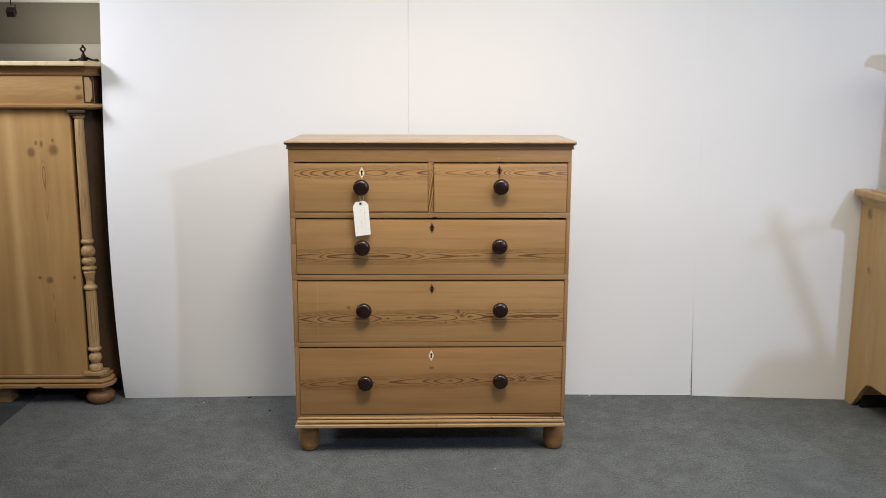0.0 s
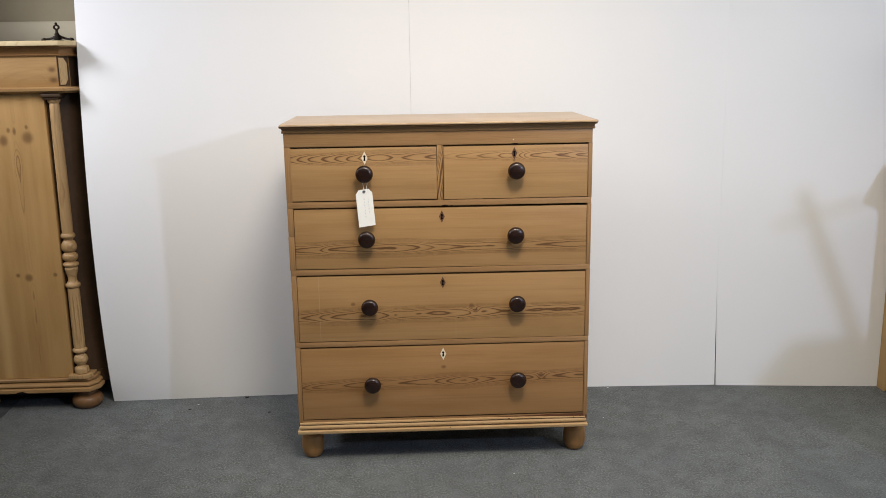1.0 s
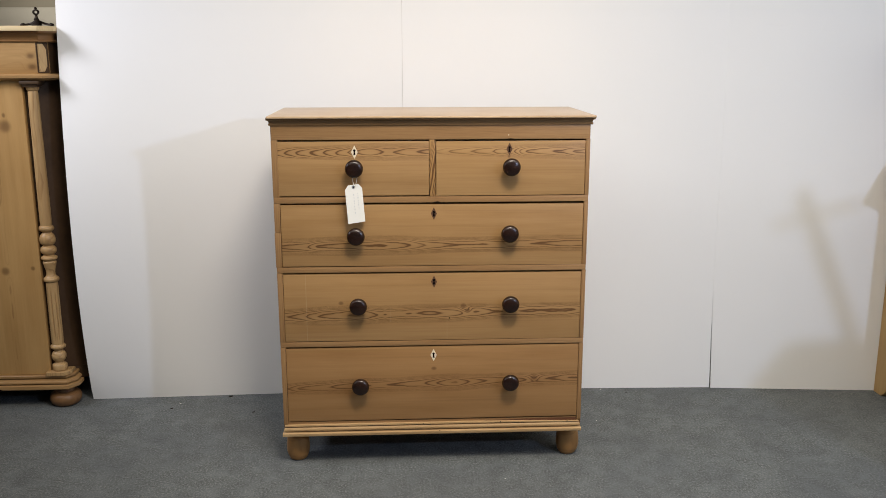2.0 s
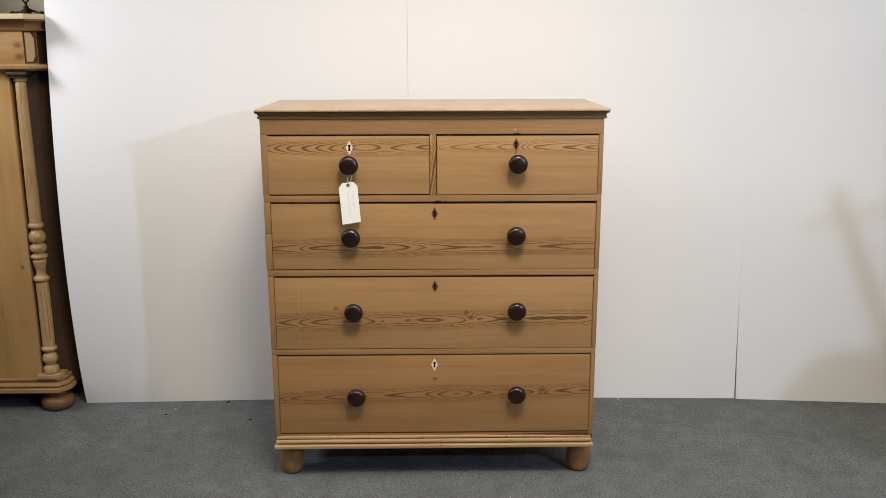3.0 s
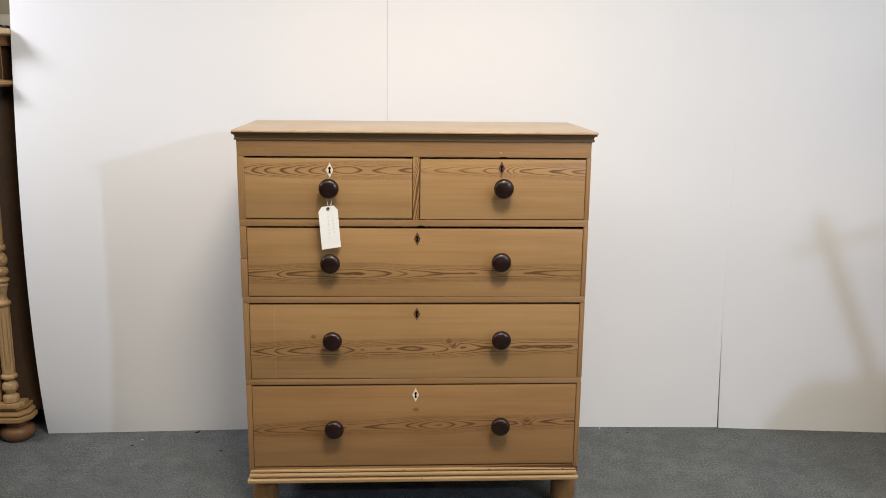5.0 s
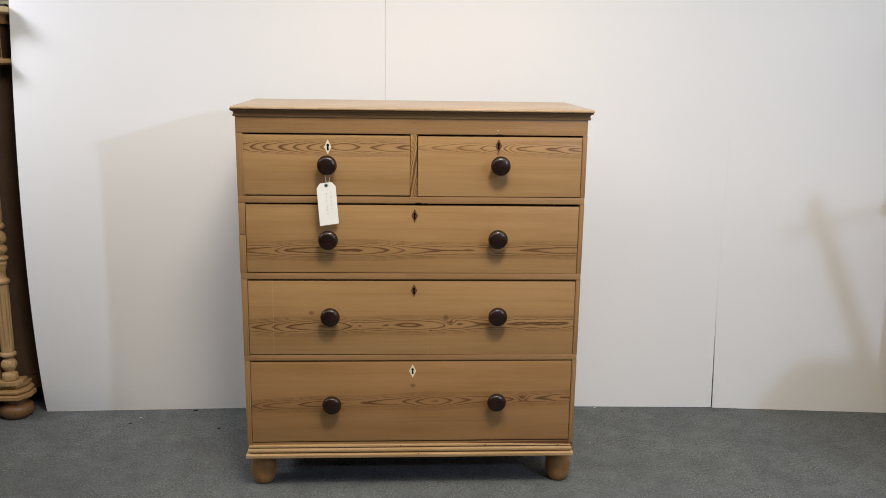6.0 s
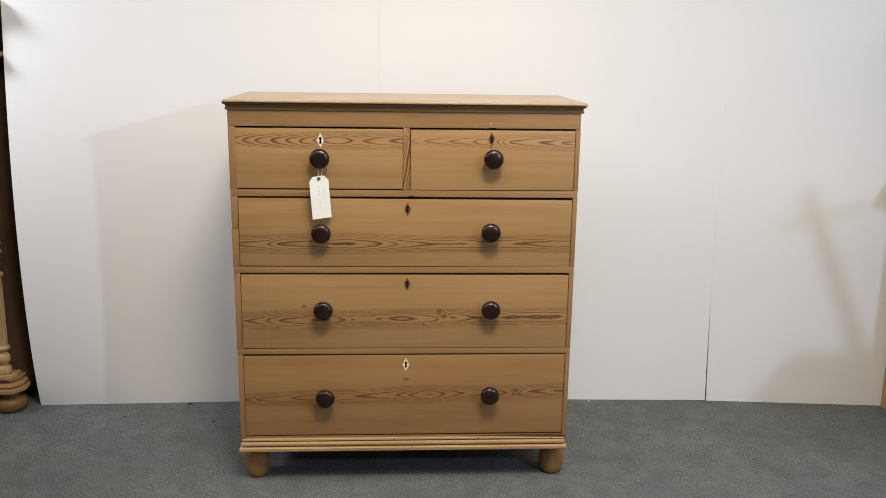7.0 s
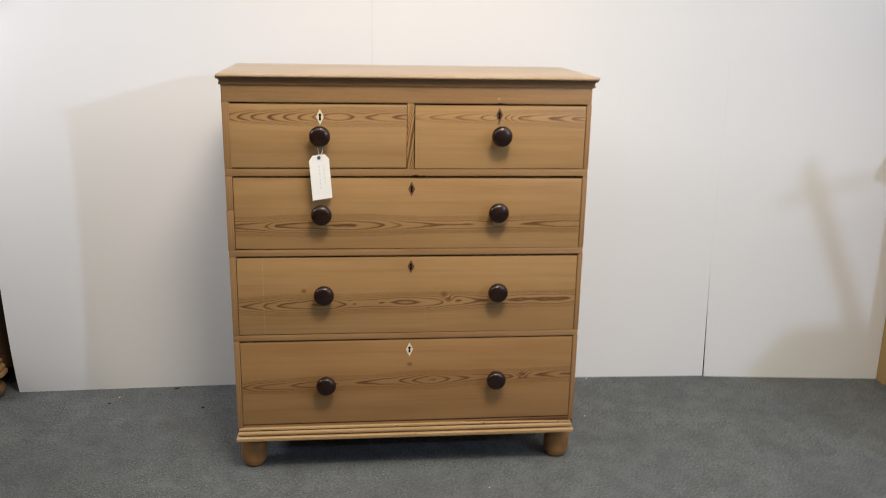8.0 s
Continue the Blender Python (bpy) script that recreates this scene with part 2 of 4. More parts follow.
def carpet_material(name="grey_carpet", worn=(0.100, 0.108, 0.118), amount=0.35):
    """Grey needle-felt carpet: coarse heather of pale and dark fibres over slow, trodden patches."""
    k = Nodes(name)
    coord = k.tree.nodes.new("ShaderNodeTexCoord").outputs["Object"]
    x, y, z = k.xyz()
    slow = k.noise(coord, 2.2, 4.0, 0.6)
    mid = k.noise(coord, 16.0, 4.0, 0.65)
    clump = k.noise(k.combine(k.math("MULTIPLY", x, 150.0), k.math("MULTIPLY", y, 120.0), z), 1.0, 4.0, 0.72)
    fine = k.noise(coord, 420.0, 3.0, 0.7)
    tone = k.ramp(clump, [(0.30, (0.056, 0.062, 0.059)), (0.50, (0.128, 0.139, 0.136)), (0.70, (0.330, 0.350, 0.340))])
    tone = k.mix(k.ramp(fine, [(0.3, 0.0), (0.7, 1.0)]), k.mix(0.30, tone, (0.03, 0.032, 0.034)), k.mix(0.12, tone, (0.36, 0.37, 0.36)))
    tone = k.mix(k.math("MULTIPLY", k.ramp(mid, [(0.42, 0.0), (0.66, 1.0)]), 0.55), tone, (0.192, 0.205, 0.210))
    blot = k.noise(k.combine(k.math("MULTIPLY", x, 7.0), k.math("MULTIPLY", y, 5.0), z), 1.0, 5.0, 0.7)
    tone = k.mix(k.math("MULTIPLY", k.ramp(blot, [(0.45, 0.0), (0.68, 1.0)]), 0.38), tone, (0.068, 0.073, 0.076))
    tone = k.mix(k.math("MULTIPLY_ADD", k.ramp(slow, [(0.35, 0.0), (0.65, 1.0)]), 0.35, amount - 0.35), tone, worn)
    k.bump(k.math("ADD", clump, k.math("MULTIPLY", fine, 0.6)), 0.55, 0.004)
    return k.finish(tone, 0.95, 0.15)


def board_material():
    """White hardboard sheet, lightly scuffed."""
    k = Nodes("white_board")
    coord = k.tree.nodes.new("ShaderNodeTexCoord").outputs["Object"]
    x, y, z = k.xyz()
    slow = k.noise(coord, 1.3, 3.0, 0.5)
    scuff = k.noise(k.combine(k.math("MULTIPLY", x, 5.0), y, k.math("MULTIPLY", z, 60.0)), 1.0, 5.0, 0.7)
    tone = k.mix(k.ramp(slow, [(0.3, 0.0), (0.7, 1.0)]), (0.85, 0.85, 0.85), (0.88, 0.875, 0.865))
    tone = k.mix(k.math("MULTIPLY", k.ramp(scuff, [(0.66, 0.0), (0.8, 1.0)]), 0.05), tone, (0.5, 0.48, 0.45))
    k.bump(k.noise(coord, 260.0, 2.0), 0.05, 0.0005)
    return k.finish(tone, 0.5, 0.35)


CARPET = carpet_material()
DARK_CARPET = carpet_material("dark_grey_carpet", (0.030, 0.034, 0.040), 0.95)
BOARD = board_material()
CEILING = plain("white_ceiling", (0.78, 0.77, 0.75), 0.9, 0.2)
GREY_WALL = plain("grey_plaster", (0.225, 0.203, 0.162), 0.9, 0.2, 0.0, 9.0, 0.03)
PALE_WALL = plain("pale_plaster", (0.42, 0.395, 0.345), 0.9, 0.2, 0.0, 9.0, 0.03)
KNOB = plain("dark_stained_knob", (0.032, 0.0115, 0.0060), 0.26, 0.5, 0.0, 210.0, 0.35, 0.4, (0.010, 0.004, 0.0028))
BONE = plain("bone", (0.77, 0.69, 0.53), 0.4, 0.4, 0.0, 200.0, 0.05)
DARK_INLAY = plain("dark_inlay", (0.135, 0.060, 0.030), 0.5, 0.4, 0.0, 200.0, 0.2)
VOID = plain("black_hole", (0.008, 0.006, 0.005), 0.9, 0.1)
CARD = plain("white_card", (0.82, 0.81, 0.76), 0.75, 0.25, 0.0, 120.0, 0.02)
INK = plain("pale_pencil", (0.66, 0.68, 0.68), 0.8, 0.2)
STEEL = plain("dull_eyelet", (0.35, 0.34, 0.32), 0.4, 0.5, 0.9)
TWINE = plain("white_twine", (0.72, 0.68, 0.58), 0.8, 0.2, 0.0, 600.0, 0.1)
IRON = plain("black_iron", (0.030, 0.020, 0.014), 0.45, 0.5, 0.6, 120.0, 0.2)
BLACK = plain("black_metal", (0.010, 0.010, 0.010), 0.6, 0.3)
FOOT_WOOD = pine("turned_foot_pine", "Z", 0.0, 0.004, 0.004, 6.0, 3.1, 0.005, 0.05, 0.35, 0.6, (0.36, 0.19, 0.068), (0.22, 0.11, 0.036))
# worn top; part of its paleness stands for sheen from the white boards
TOP_WOOD = pine("top_pine", "X", -0.03, 0.05, 0.02, 4.0, 1.7, 0.006, 0.05, 0.2, 0.4, (0.58, 0.430, 0.280), (0.36, 0.22, 0.11), rough=0.32)
RAIL_WOOD = pine("rail_pine", "X", 0.05, 0.10, 0.01, 3.0, 9.2, 0.005, 0.06, 0.05, 0.10, (0.370, 0.220, 0.100))
MOULD_WOOD = pine("moulding_pine", "X", 0.03, 0.06, 0.01, 3.0, 4.4, 0.004, 0.05, 0.3, 0.4, (0.62, 0.43, 0.225), (0.24, 0.12, 0.045))
STILE_WOOD = pine("stile_pine", "Z", 0.05, 0.08, 0.01, 3.0, 2.2, 0.004, 0.05, 0.12, 0.2, (0.365, 0.215, 0.095))
BARE_WOOD = pine("bare_red_pine", "X", 0.03, 0.06, 0.01, 3.0, 6.4, 0.004, 0.05, 0.3, 0.4, (0.15, 0.062, 0.030), (0.07, 0.03, 0.014))
DIVIDER_WOOD = flamed("divider_pine", "Z", 0.003, 0.16, (-0.0904, 0.0904), ((-0.0904, -0.03), (-0.03, -0.06), (0.02, -0.08), (0.05, -0.05), (0.064, 0.35), (0.0904, 0.5)), 0.0085, 4.0, 2.0, 3.2, 12.4)
SIDE_WOOD = pine("side_pine", "Z", 0.0, 0.05, 0.015, 4.0, 8.2, 0.005, 0.06, 0.25, 0.6)

# ---- mesh helpers ----


def part(name, bm, material, parent=None, label="", at=(0, 0, 0), smooth=False):
    """Links a bmesh as one mesh object; at is its origin in its parent's space."""
    bmesh.ops.recalc_face_normals(bm, faces=bm.faces)
    mesh = bpy.data.meshes.new(name)
    bm.to_mesh(mesh)
    bm.free()
    mesh.materials.append(material)
    if smooth:
        mesh.shade_smooth()
        mesh.set_sharp_from_angle(angle=radians(38))
    ob = new(name, mesh)
    ob.location = at
    if parent:
        ob.parent = parent
    if label:
        tagged(ob, label)
    return ob


def thing(name, at, label, category, group=""):
    ob = new(name)
    ob.location = at
    ob.empty_display_size = 0.1
    return tagged(ob, label, category, group)


def add_box(bm, lo, hi, bevel=0.0, segments=2):
    made = bmesh.ops.create_cube(bm, size=1.0)["verts"]
    for v in made:
        v.co = Vector([l + (h - l) * (c + 0.5) for c, l, h in zip(v.co, lo, hi)])
    if bevel:
        edges = list({e for v in made for e in v.link_edges})
        bmesh.ops.bevel(bm, geom=edges, offset=bevel, segments=segments, affect="EDGES", profile=0.6)
    return bm


def box(lo, hi, bevel=0.002, segments=2):
    return add_box(bmesh.new(), lo, hi, bevel, segments)


def lathe(profile, turns=32, axis="Z", flutes=None):
    """Revolves (radius, height) rows; flutes: (from, to, count, depth) cuts grooves between two heights."""
    bm = bmesh.new()
    rows = []
    for r, h in profile:
        row = []
        for k in range(turns):
            a = 2 * math.pi * k / turns
            rr = r
            if flutes and flutes[0] < h < flutes[1]:
                rr = r - flutes[3] * max(0.0, math.cos(a * flutes[2])) ** 3
            c, s = rr * math.cos(a), rr * math.sin(a)
            row.append(bm.verts.new((c, s, h) if axis == "Z" else (c, -h, s)))
        rows.append(row)
    for lo, hi in zip(rows, rows[1:]):
        for k in range(turns):
            bm.faces.new((lo[k], lo[(k + 1) % turns], hi[(k + 1) % turns], hi[k]))
    bm.faces.new(rows[0])
    bm.faces.new(rows[-1])
    return bm


def curve_rows(profile, steps=5):
    """Smooths a (radius, height) profile with a Catmull-Rom spline."""
    out = []
    p = [profile[0], *profile, profile[-1]]
    for a, b, c, d in zip(p, p[1:], p[2:], p[3:]):
        for s in range(steps):
            t = s / steps
            out.append(tuple(0.5 * (2 * q1 + (q2 - q0) * t + (2 * q0 - 5 * q1 + 4 * q2 - q3) * t * t + (3 * q1 - q0 - 3 * q2 + q3) * t ** 3)
                             for q0, q1, q2, q3 in zip(a, b, c, d)))
    out.append(profile[-1])
    return [(max(r, 0.0005), h) for r, h in out]


def sweep(profile, plan, steps=1):
    """A moulding: a closed (out, z) profile carried along an open plan line with mitred corners; out is to the right of the way."""
    bm = bmesh.new()
    pts = [Vector(p) for p in plan]
    if steps > 1:
        fine = []
        for a, b in zip(pts, pts[1:]):
            fine += [a.lerp(b, k / steps) for k in range(steps)]
        pts = fine + [pts[-1]]
    rows = []
    for k, p in enumerate(pts):
        before = (p - pts[k - 1]).normalized() if k else None
        after = (pts[k + 1] - p).normalized() if k + 1 < len(pts) else None
        before, after = before or after, after or before
        na, nb = Vector((before.y, -before.x)), Vector((after.y, -after.x))
        m = (na + nb) / (1 + na.dot(nb))
        rows.append([bm.verts.new((p.x + m.x * o, p.y + m.y * o, z)) for o, z in profile])
    n = len(profile)
    for lo, hi in zip(rows, rows[1:]):
        for k in range(n):
            bm.faces.new((lo[k], lo[(k + 1) % n], hi[(k + 1) % n], hi[k]))
    bm.faces.new(rows[0])
    bm.faces.new(rows[-1])
    return bm


def prism(outline, depth, axis="Y"):
    """A closed outline of (x, z), or (y, z) for axis X, or (x, y) for axis Z, given thickness from 0 to depth."""
    bm = bmesh.new()
    turn = {"Y": lambda a, b, d: (a, d, b), "X": lambda a, b, d: (d, a, b), "Z": lambda a, b, d: (a, b, d)}[axis]
    front = [bm.verts.new(turn(a, b, 0.0)) for a, b in outline]
    back = [bm.verts.new(turn(a, b, depth)) for a, b in outline]
    bm.faces.new(front)
    bm.faces.new(back)
    for k in range(len(outline)):
        j = (k + 1) % len(outline)
        bm.faces.new((front[k], front[j], back[j], back[k]))
    return bm


def tube(points, radius, turns=8):
    bm = bmesh.new()
    pts = [Vector(p) for p in points]
    rows = []
    for k, p in enumerate(pts):
        d = (pts[min(k + 1, len(pts) - 1)] - pts[max(k - 1, 0)]).normalized()
        side = d.cross(Vector((0.31, 0.9, 0.3))).normalized()
        up = d.cross(side)
        rows.append([bm.verts.new(p + radius * (math.cos(a) * side + math.sin(a) * up)) for a in [2 * math.pi * j / turns for j in range(turns)]])
    for lo, hi in zip(rows, rows[1:]):
        for j in range(turns):
            bm.faces.new((lo[j], lo[(j + 1) % turns], hi[(j + 1) % turns], hi[j]))
    bm.faces.new(rows[0])
    bm.faces.new(rows[-1])
    return bm


def arc(cx, cz, r, a0, a1, n):
    return [(cx + r * math.cos(radians(a0 + (a1 - a0) * k / n)), cz + r * math.sin(radians(a0 + (a1 - a0) * k / n))) for k in range(n + 1)]


# ---- setting ----
bm = bmesh.new()
bmesh.ops.create_grid(bm, x_segments=60, y_segments=60, size=1.0)
for v in bm.verts:
    v.co = Vector((-1.75 + v.co.x * 5.9, 2.6 + v.co.y * 8.2, 0.0))
    v.co.z = 0.0
floor = tagged(part("floor", bm, CARPET), "grey needle-felt carpet, mottled and slightly worn", "floor", kind="structure")

# a darker width of carpet begins beside the wardrobe's middle
tagged(part("floor_carpet_strip", box((-7.6, -5.58, -0.01), (-1.752, 10.68, 0.0022), 0.001), DARK_CARPET), "darker grey width of carpet with a straight seam", "floor", kind="structure")

CEIL, HIGH = 2.6, 3.4  # the back room's ceiling, and the showroom's
tagged(part("ceiling", box((-7.6, 1.4, CEIL), (4.1, 10.8, CEIL + 0.1), 0), CEILING), "plain white ceiling of the back room", "ceiling", kind="structure")
tagged(part("ceiling_high", box((-7.6, -5.6, HIGH), (4.1, 1.4, HIGH + 0.1), 0), CEILING), "plain white ceiling of the showroom", "ceiling", kind="structure")
for name, lo, hi in (("wall_south", (-7.6, -5.7, 0), (4.1, -5.6, HIGH)), ("wall_east", (4.1, -5.7, 0), (4.2, 10.9, HIGH)), ("wall_west", (-7.7, -5.7, 0), (-7.6, 10.9, HIGH)), ("wall_bulkhead", (-7.6, 1.4, CEIL + 0.1), (4.1, 1.5, HIGH + 0.1))):
    tagged(part(name, box(lo, hi, 0), CEILING), "plain pale painted wall", "wall", kind="structure")
tagged(part("wall_north", box((-7.6, 10.7, 0), (4.1, 10.8, 2.0), 0), PALE_WALL), "pale plastered wall of the back room", "wall", kind="structure")
tagged(part("wall_north_upper", box((-7.6, 10.685, 2.0), (4.1, 10.8, CEIL), 0), GREY_WALL), "darker upper band of the back room wall", "wall", kind="structure")


def sheet(name, edge0, y0, edge1, y1, height, bow, label, kick=0.0):
    """One tall board of the partition between two edges given as x at a height; bow: how far its free edge bellies forward; kick: how far its foot stands out."""
    bm = bmesh.new()
    nx, nz = 24, 48
    faces = {}
    for side, off in ((0, 0.0), (1, 0.006)):
        for i in range(nx + 1):
            for j in range(nz + 1):
                s, z = i / nx, height * j / nz
                x, y = edge0(z) * (1 - s) + edge1(z) * s, y0 + (y1 - y0) * s
                belly = math.sin(math.pi * min(1.0, z / 1.75) ** 0.8) if z < 1.75 else 0.0
                y -= bow * belly * math.exp(-((s / 0.30) ** 2)) + kick * (1 - s) * max(0.0, 1 - z / 0.45)
                faces[side, i, j] = bm.verts.new((x, y + off, z))
    for i in range(nx):
        for j in range(nz):
            bm.faces.new((faces[0, i, j], faces[0, i + 1, j], faces[0, i + 1, j + 1], faces[0, i, j + 1]))
            bm.faces.new((faces[1, i, j], faces[1, i, j + 1], faces[1, i + 1, j + 1], faces[1, i + 1, j]))
    for i in range(nx):
        for j in (0, nz):
            bm.faces.new((faces[0, i, j], faces[0, i + 1, j], faces[1, i + 1, j], faces[1, i, j]))
    for j in range(nz):
        for i in (0, nx):
            bm.faces.new((faces[0, i, j], faces[0, i, j + 1], faces[1, i, j + 1], faces[1, i, j]))
    return tagged(part(name, bm, BOARD, smooth=True), label, "wall panel", "white partition boards", "structure")


def seam_1(z):
    return -0.0897


def seam_1_gap(z):
    return -0.0897 + 0.0007 + 0.0013 * max(0.0, min(1.0, (z - 1.60) / 0.15))


def seam_2(z):
    return 1.1815 - 0.0138 * z - 0.0050 * math.sin(math.pi * min(1.0, z))


def seam_2_gap(z):
    return seam_2(z) + 0.0003 * min(1.0, max(0.0, (1.32 - z) / 0.2)) + 0.0034 * max(0.0, 1 - z / 0.40) ** 0.8


sheet("wall_panel_1", lambda z: -1.351, 0.648, seam_1, 0.6845, 2.44, 0.075, "tall white board with a bowed free edge")
sheet("wall_panel_2", seam_1_gap, 0.6849, seam_2, 0.6445, 2.44, 0.0, "tall white board butted against its neighbours")
sheet("wall_panel_3", seam_2_gap, 0.6444, lambda z: 2.42, 0.52, 2.44, 0.0, "tall white board with its foot set a little forward", 0.006)
sheet("wall_panel_4", lambda z: 2.423, 0.52, lambda z: 4.1, 0.52, 2.44, 0.0, "tall white board reaching the side wall")
for name, x0, x1, y in (("batten", -1.25, 4.1, 0.70),):
    tagged(part(name, box((x0, y, 2.3), (x1, y + 0.03, 2.36), 0.002), RAIL_WOOD), "pine batten behind the boards", "trim", kind="structure")

# ---- chest of drawers ----
chest = thing("chest_of_drawers", (0, 0.24, 0), "waxed pine chest of five drawers with dark knobs and turned feet", "chest of drawers")
OY = -0.24  # the front plane in the chest's own space


def c_box(name, lo, hi, mat, bevel=0.0015, label="", origin=None):
    o = origin or tuple((a + b) / 2 for a, b in zip(lo, hi))
    bm = box(tuple(a - c for a, c in zip(lo, o)), tuple(a - c for a, c in zip(hi, o)), bevel)
    return part(name, bm, mat, chest, label, (o[0], o[1] + OY, o[2]), True)


def lean(ob):
    """That side's boards splay outwards towards the top."""
    for v in ob.data.vertices:
        x, z = v.co.x + ob.location.x, v.co.z + ob.location.z
        if x < -0.490:
            v.co.x -= 0.0012 + 0.0056 * max(0.0, z - 0.12) / 1.03


# carcass
for sx in (-1, 1):
    lo, hi = sorted((sx * 0.5000, sx * 0.484))
    lean(c_box("side_panel", (lo, 0.006, 0.115), (hi, 0.425, 1.156), SIDE_WOOD))
c_box("back_panel", (-0.484, 0.410, 0.115), (0.484, 0.422, 1.156), SIDE_WOOD)
c_box("bottom_board", (-0.484, 0.014, 0.116), (0.484, 0.410, 0.132), RAIL_WOOD)
RAILS = [("top_rail", 1.1035, 1.1600), ("rail", 0.9035, 0.9225), ("rail", 0.6765, 0.6945), ("rail", 0.4255, 0.4420)]
for name, z0, z1 in RAILS:
    lean(c_box(name, (-0.4975, 0.0, z0), (0.4975, 0.035, z1), RAIL_WOOD, 0.0012))
wedge = [(-0.4855, -0.026), (0.4855, -0.026), (0.4855, 0.0024), (-0.4855, 0.0032)]
part("bottom_rail", prism(wedge, 0.03), RAIL_WOOD, chest, "", (0, OY + 0.0040, 0.158))
# bare wood in the gap, coloured darker to hold the gap's shade
gap_shape = [(0.17, -0.0050), (0.4855, -0.0120), (0.4855, 0.0012), (0.36, 0.0004), (0.17, -0.0036)]
part("gap_wedge", prism(gap_shape, 0.003), BARE_WOOD, chest, "reddish bare wood where the moulding has sagged away, darkened for the gap's shade", (0, OY + 0.0032, 0.158))
spans = [(1.1035, 0.9225), (0.9035, 0.6945), (0.6765, 0.4420), (0.4255, 0.154)]
for sx in (-1, 1):
    lo, hi = sorted((sx * 0.4995, sx * 0.4862))
    for k, (z1, z0) in enumerate(spans):
        cuts = [(z0, z1)]
        if sx < 0 and k == 1:  # an old repair splits this length
            cuts = [(z0, 0.8085), (0.8095, z1)]
        for a, b in cuts:
            lean(c_box("stile", (lo - (0.0012 if len(cuts) > 1 and a == z0 else 0), 0.0005, a + 0.0003), (hi, 0.03, b - 0.0003), STILE_WOOD, 0.001))
c_box("divider", (-0.0115, 0.0, 0.9228), (0.0075, 0.035, 1.1032), DIVIDER_WOOD, 0.001)

for cx_, cz_, w_, h_ in ((0.012, 0.9035, 0.013, 0.0042), (0.034, 0.9035, 0.006, 0.0025), (0.243, 1.1035, 0.016, 0.0028)):
    chip = [(-w_, 0.0), (w_, 0.0), (w_ * 0.6, h_ * 0.7), (w_ * 0.1, h_), (-w_ * 0.55, h_ * 0.6)]
    part("edge_chip", prism(chip, 0.004), VOID, chest, "dark chip in the rail edge", (cx_, OY - 0.0006, cz_ - 0.0006))

# top: board with a rounded nose, and a cove below it
bm = box((-0.5150, -0.024, 1.1705), (0.5120, 0.432, 1.1780), 0.003, 3)
for v in bm.verts:
    v.co -= Vector((0, 0.23, 1.16))
part("top", bm, TOP_WOOD, chest, "worn pine top, paled in colour to stand for its sheen", (0, 0.23 + OY, 1.16), True)
cove = [(-0.004, 1.1485), (0.0030, 1.1485), (0.0042, 1.1505), (0.0042, 1.1540), (0.0022, 1.1560)] + [(0.0022 + 0.0058 * (1 - math.cos(a)), 1.1575 + 0.0070 * math.sin(a)) for a in (0.4, 0.8, 1.2, 1.5)]
cove += [(0.0092, 1.1648), (0.0104, 1.1662), (0.0104, 1.1690), (0.0120, 1.1712), (-0.004, 1.1712)]
bm = sweep(cove, [(-0.5072, 0.425), (-0.5072, 0.0), (0.5015, 0.0), (0.5015, 0.425)])
part("cornice_moulding", bm, RAIL_WOOD, chest, "", (0, OY, 0), True)

# reeded base moulding, which sags away from the last drawer at one end
bead = [(-0.010, 0.1535), (0.0015, 0.1535), (0.0030, 0.1525), (0.0034, 0.1480), (0.0024, 0.1472), (-0.0065, 0.1470), (-0.0065, 0.1436)] + arc(-0.0028, 0.1370, 0.0090, 44, -36, 5)
bead += [(-0.0055, 0.1312), (-0.0055, 0.1268), (0.0088, 0.1264), (0.0108, 0.1250), (0.0108, 0.1180), (0.0095, 0.1150), (-0.010, 0.1150)]
bm = sweep(bead, [(-0.4945, 0.425), (-0.4945, 0.0), (0.4900, 0.0), (0.4900, 0.425)], 14)
for v in bm.verts:
    if v.co.z > 0.1463 and v.co.y < 0.05:
        loose = min(1.0, max(0.0, (v.co.x - 0.14) / 0.32))
        v.co.z = 0.1463 + (v.co.z - 0.1463) * (1 - 0.75 * loose) + 0.0012 * math.sin(3.0 * loose)
part("base_moulding", bm, MOULD_WOOD, chest, "reeded pine base moulding, lighter than the front", (0, OY, 0), True)

for nx_, nz_, r_ in ((-0.035, 0.1500, 0.0017), (0.226, 0.1500, 0.0022), (0.453, 0.1478, 0.0020), (0.020, 0.1260, 0.0018)):
    part("nail_hole", lathe([(r_, 0.0), (r_ * 0.8, 0.0012)], 10, "Y"), VOID, chest, "tiny dark nail hole", (nx_, OY - (0.0030 if nz_ > 0.14 else 0.0100), nz_))
part("nick", lathe([(0.0018, 0.0), (0.0009, 0.0004)], 10, "Y"), BONE, chest, "small pale nick in the top rail", (0.2387, OY, 1.1165))

# feet
foot_rows = curve_rows([(0.006, 0.0), (0.023, 0.001), (0.0320, 0.010), (0.0385, 0.030), (0.0393, 0.050), (0.0378, 0.070), (0.0346, 0.088), (0.0330, 0.098), (0.0330, 0.107), (0.0330, 0.1165)], 4)
for fx in (-0.465, 0.4705):
    for fy in (0.074, 0.380):
        part("foot", lathe(foot_rows, 36), FOOT_WOOD, chest, "turned amber-brown foot", (fx, fy + OY, 0), True)

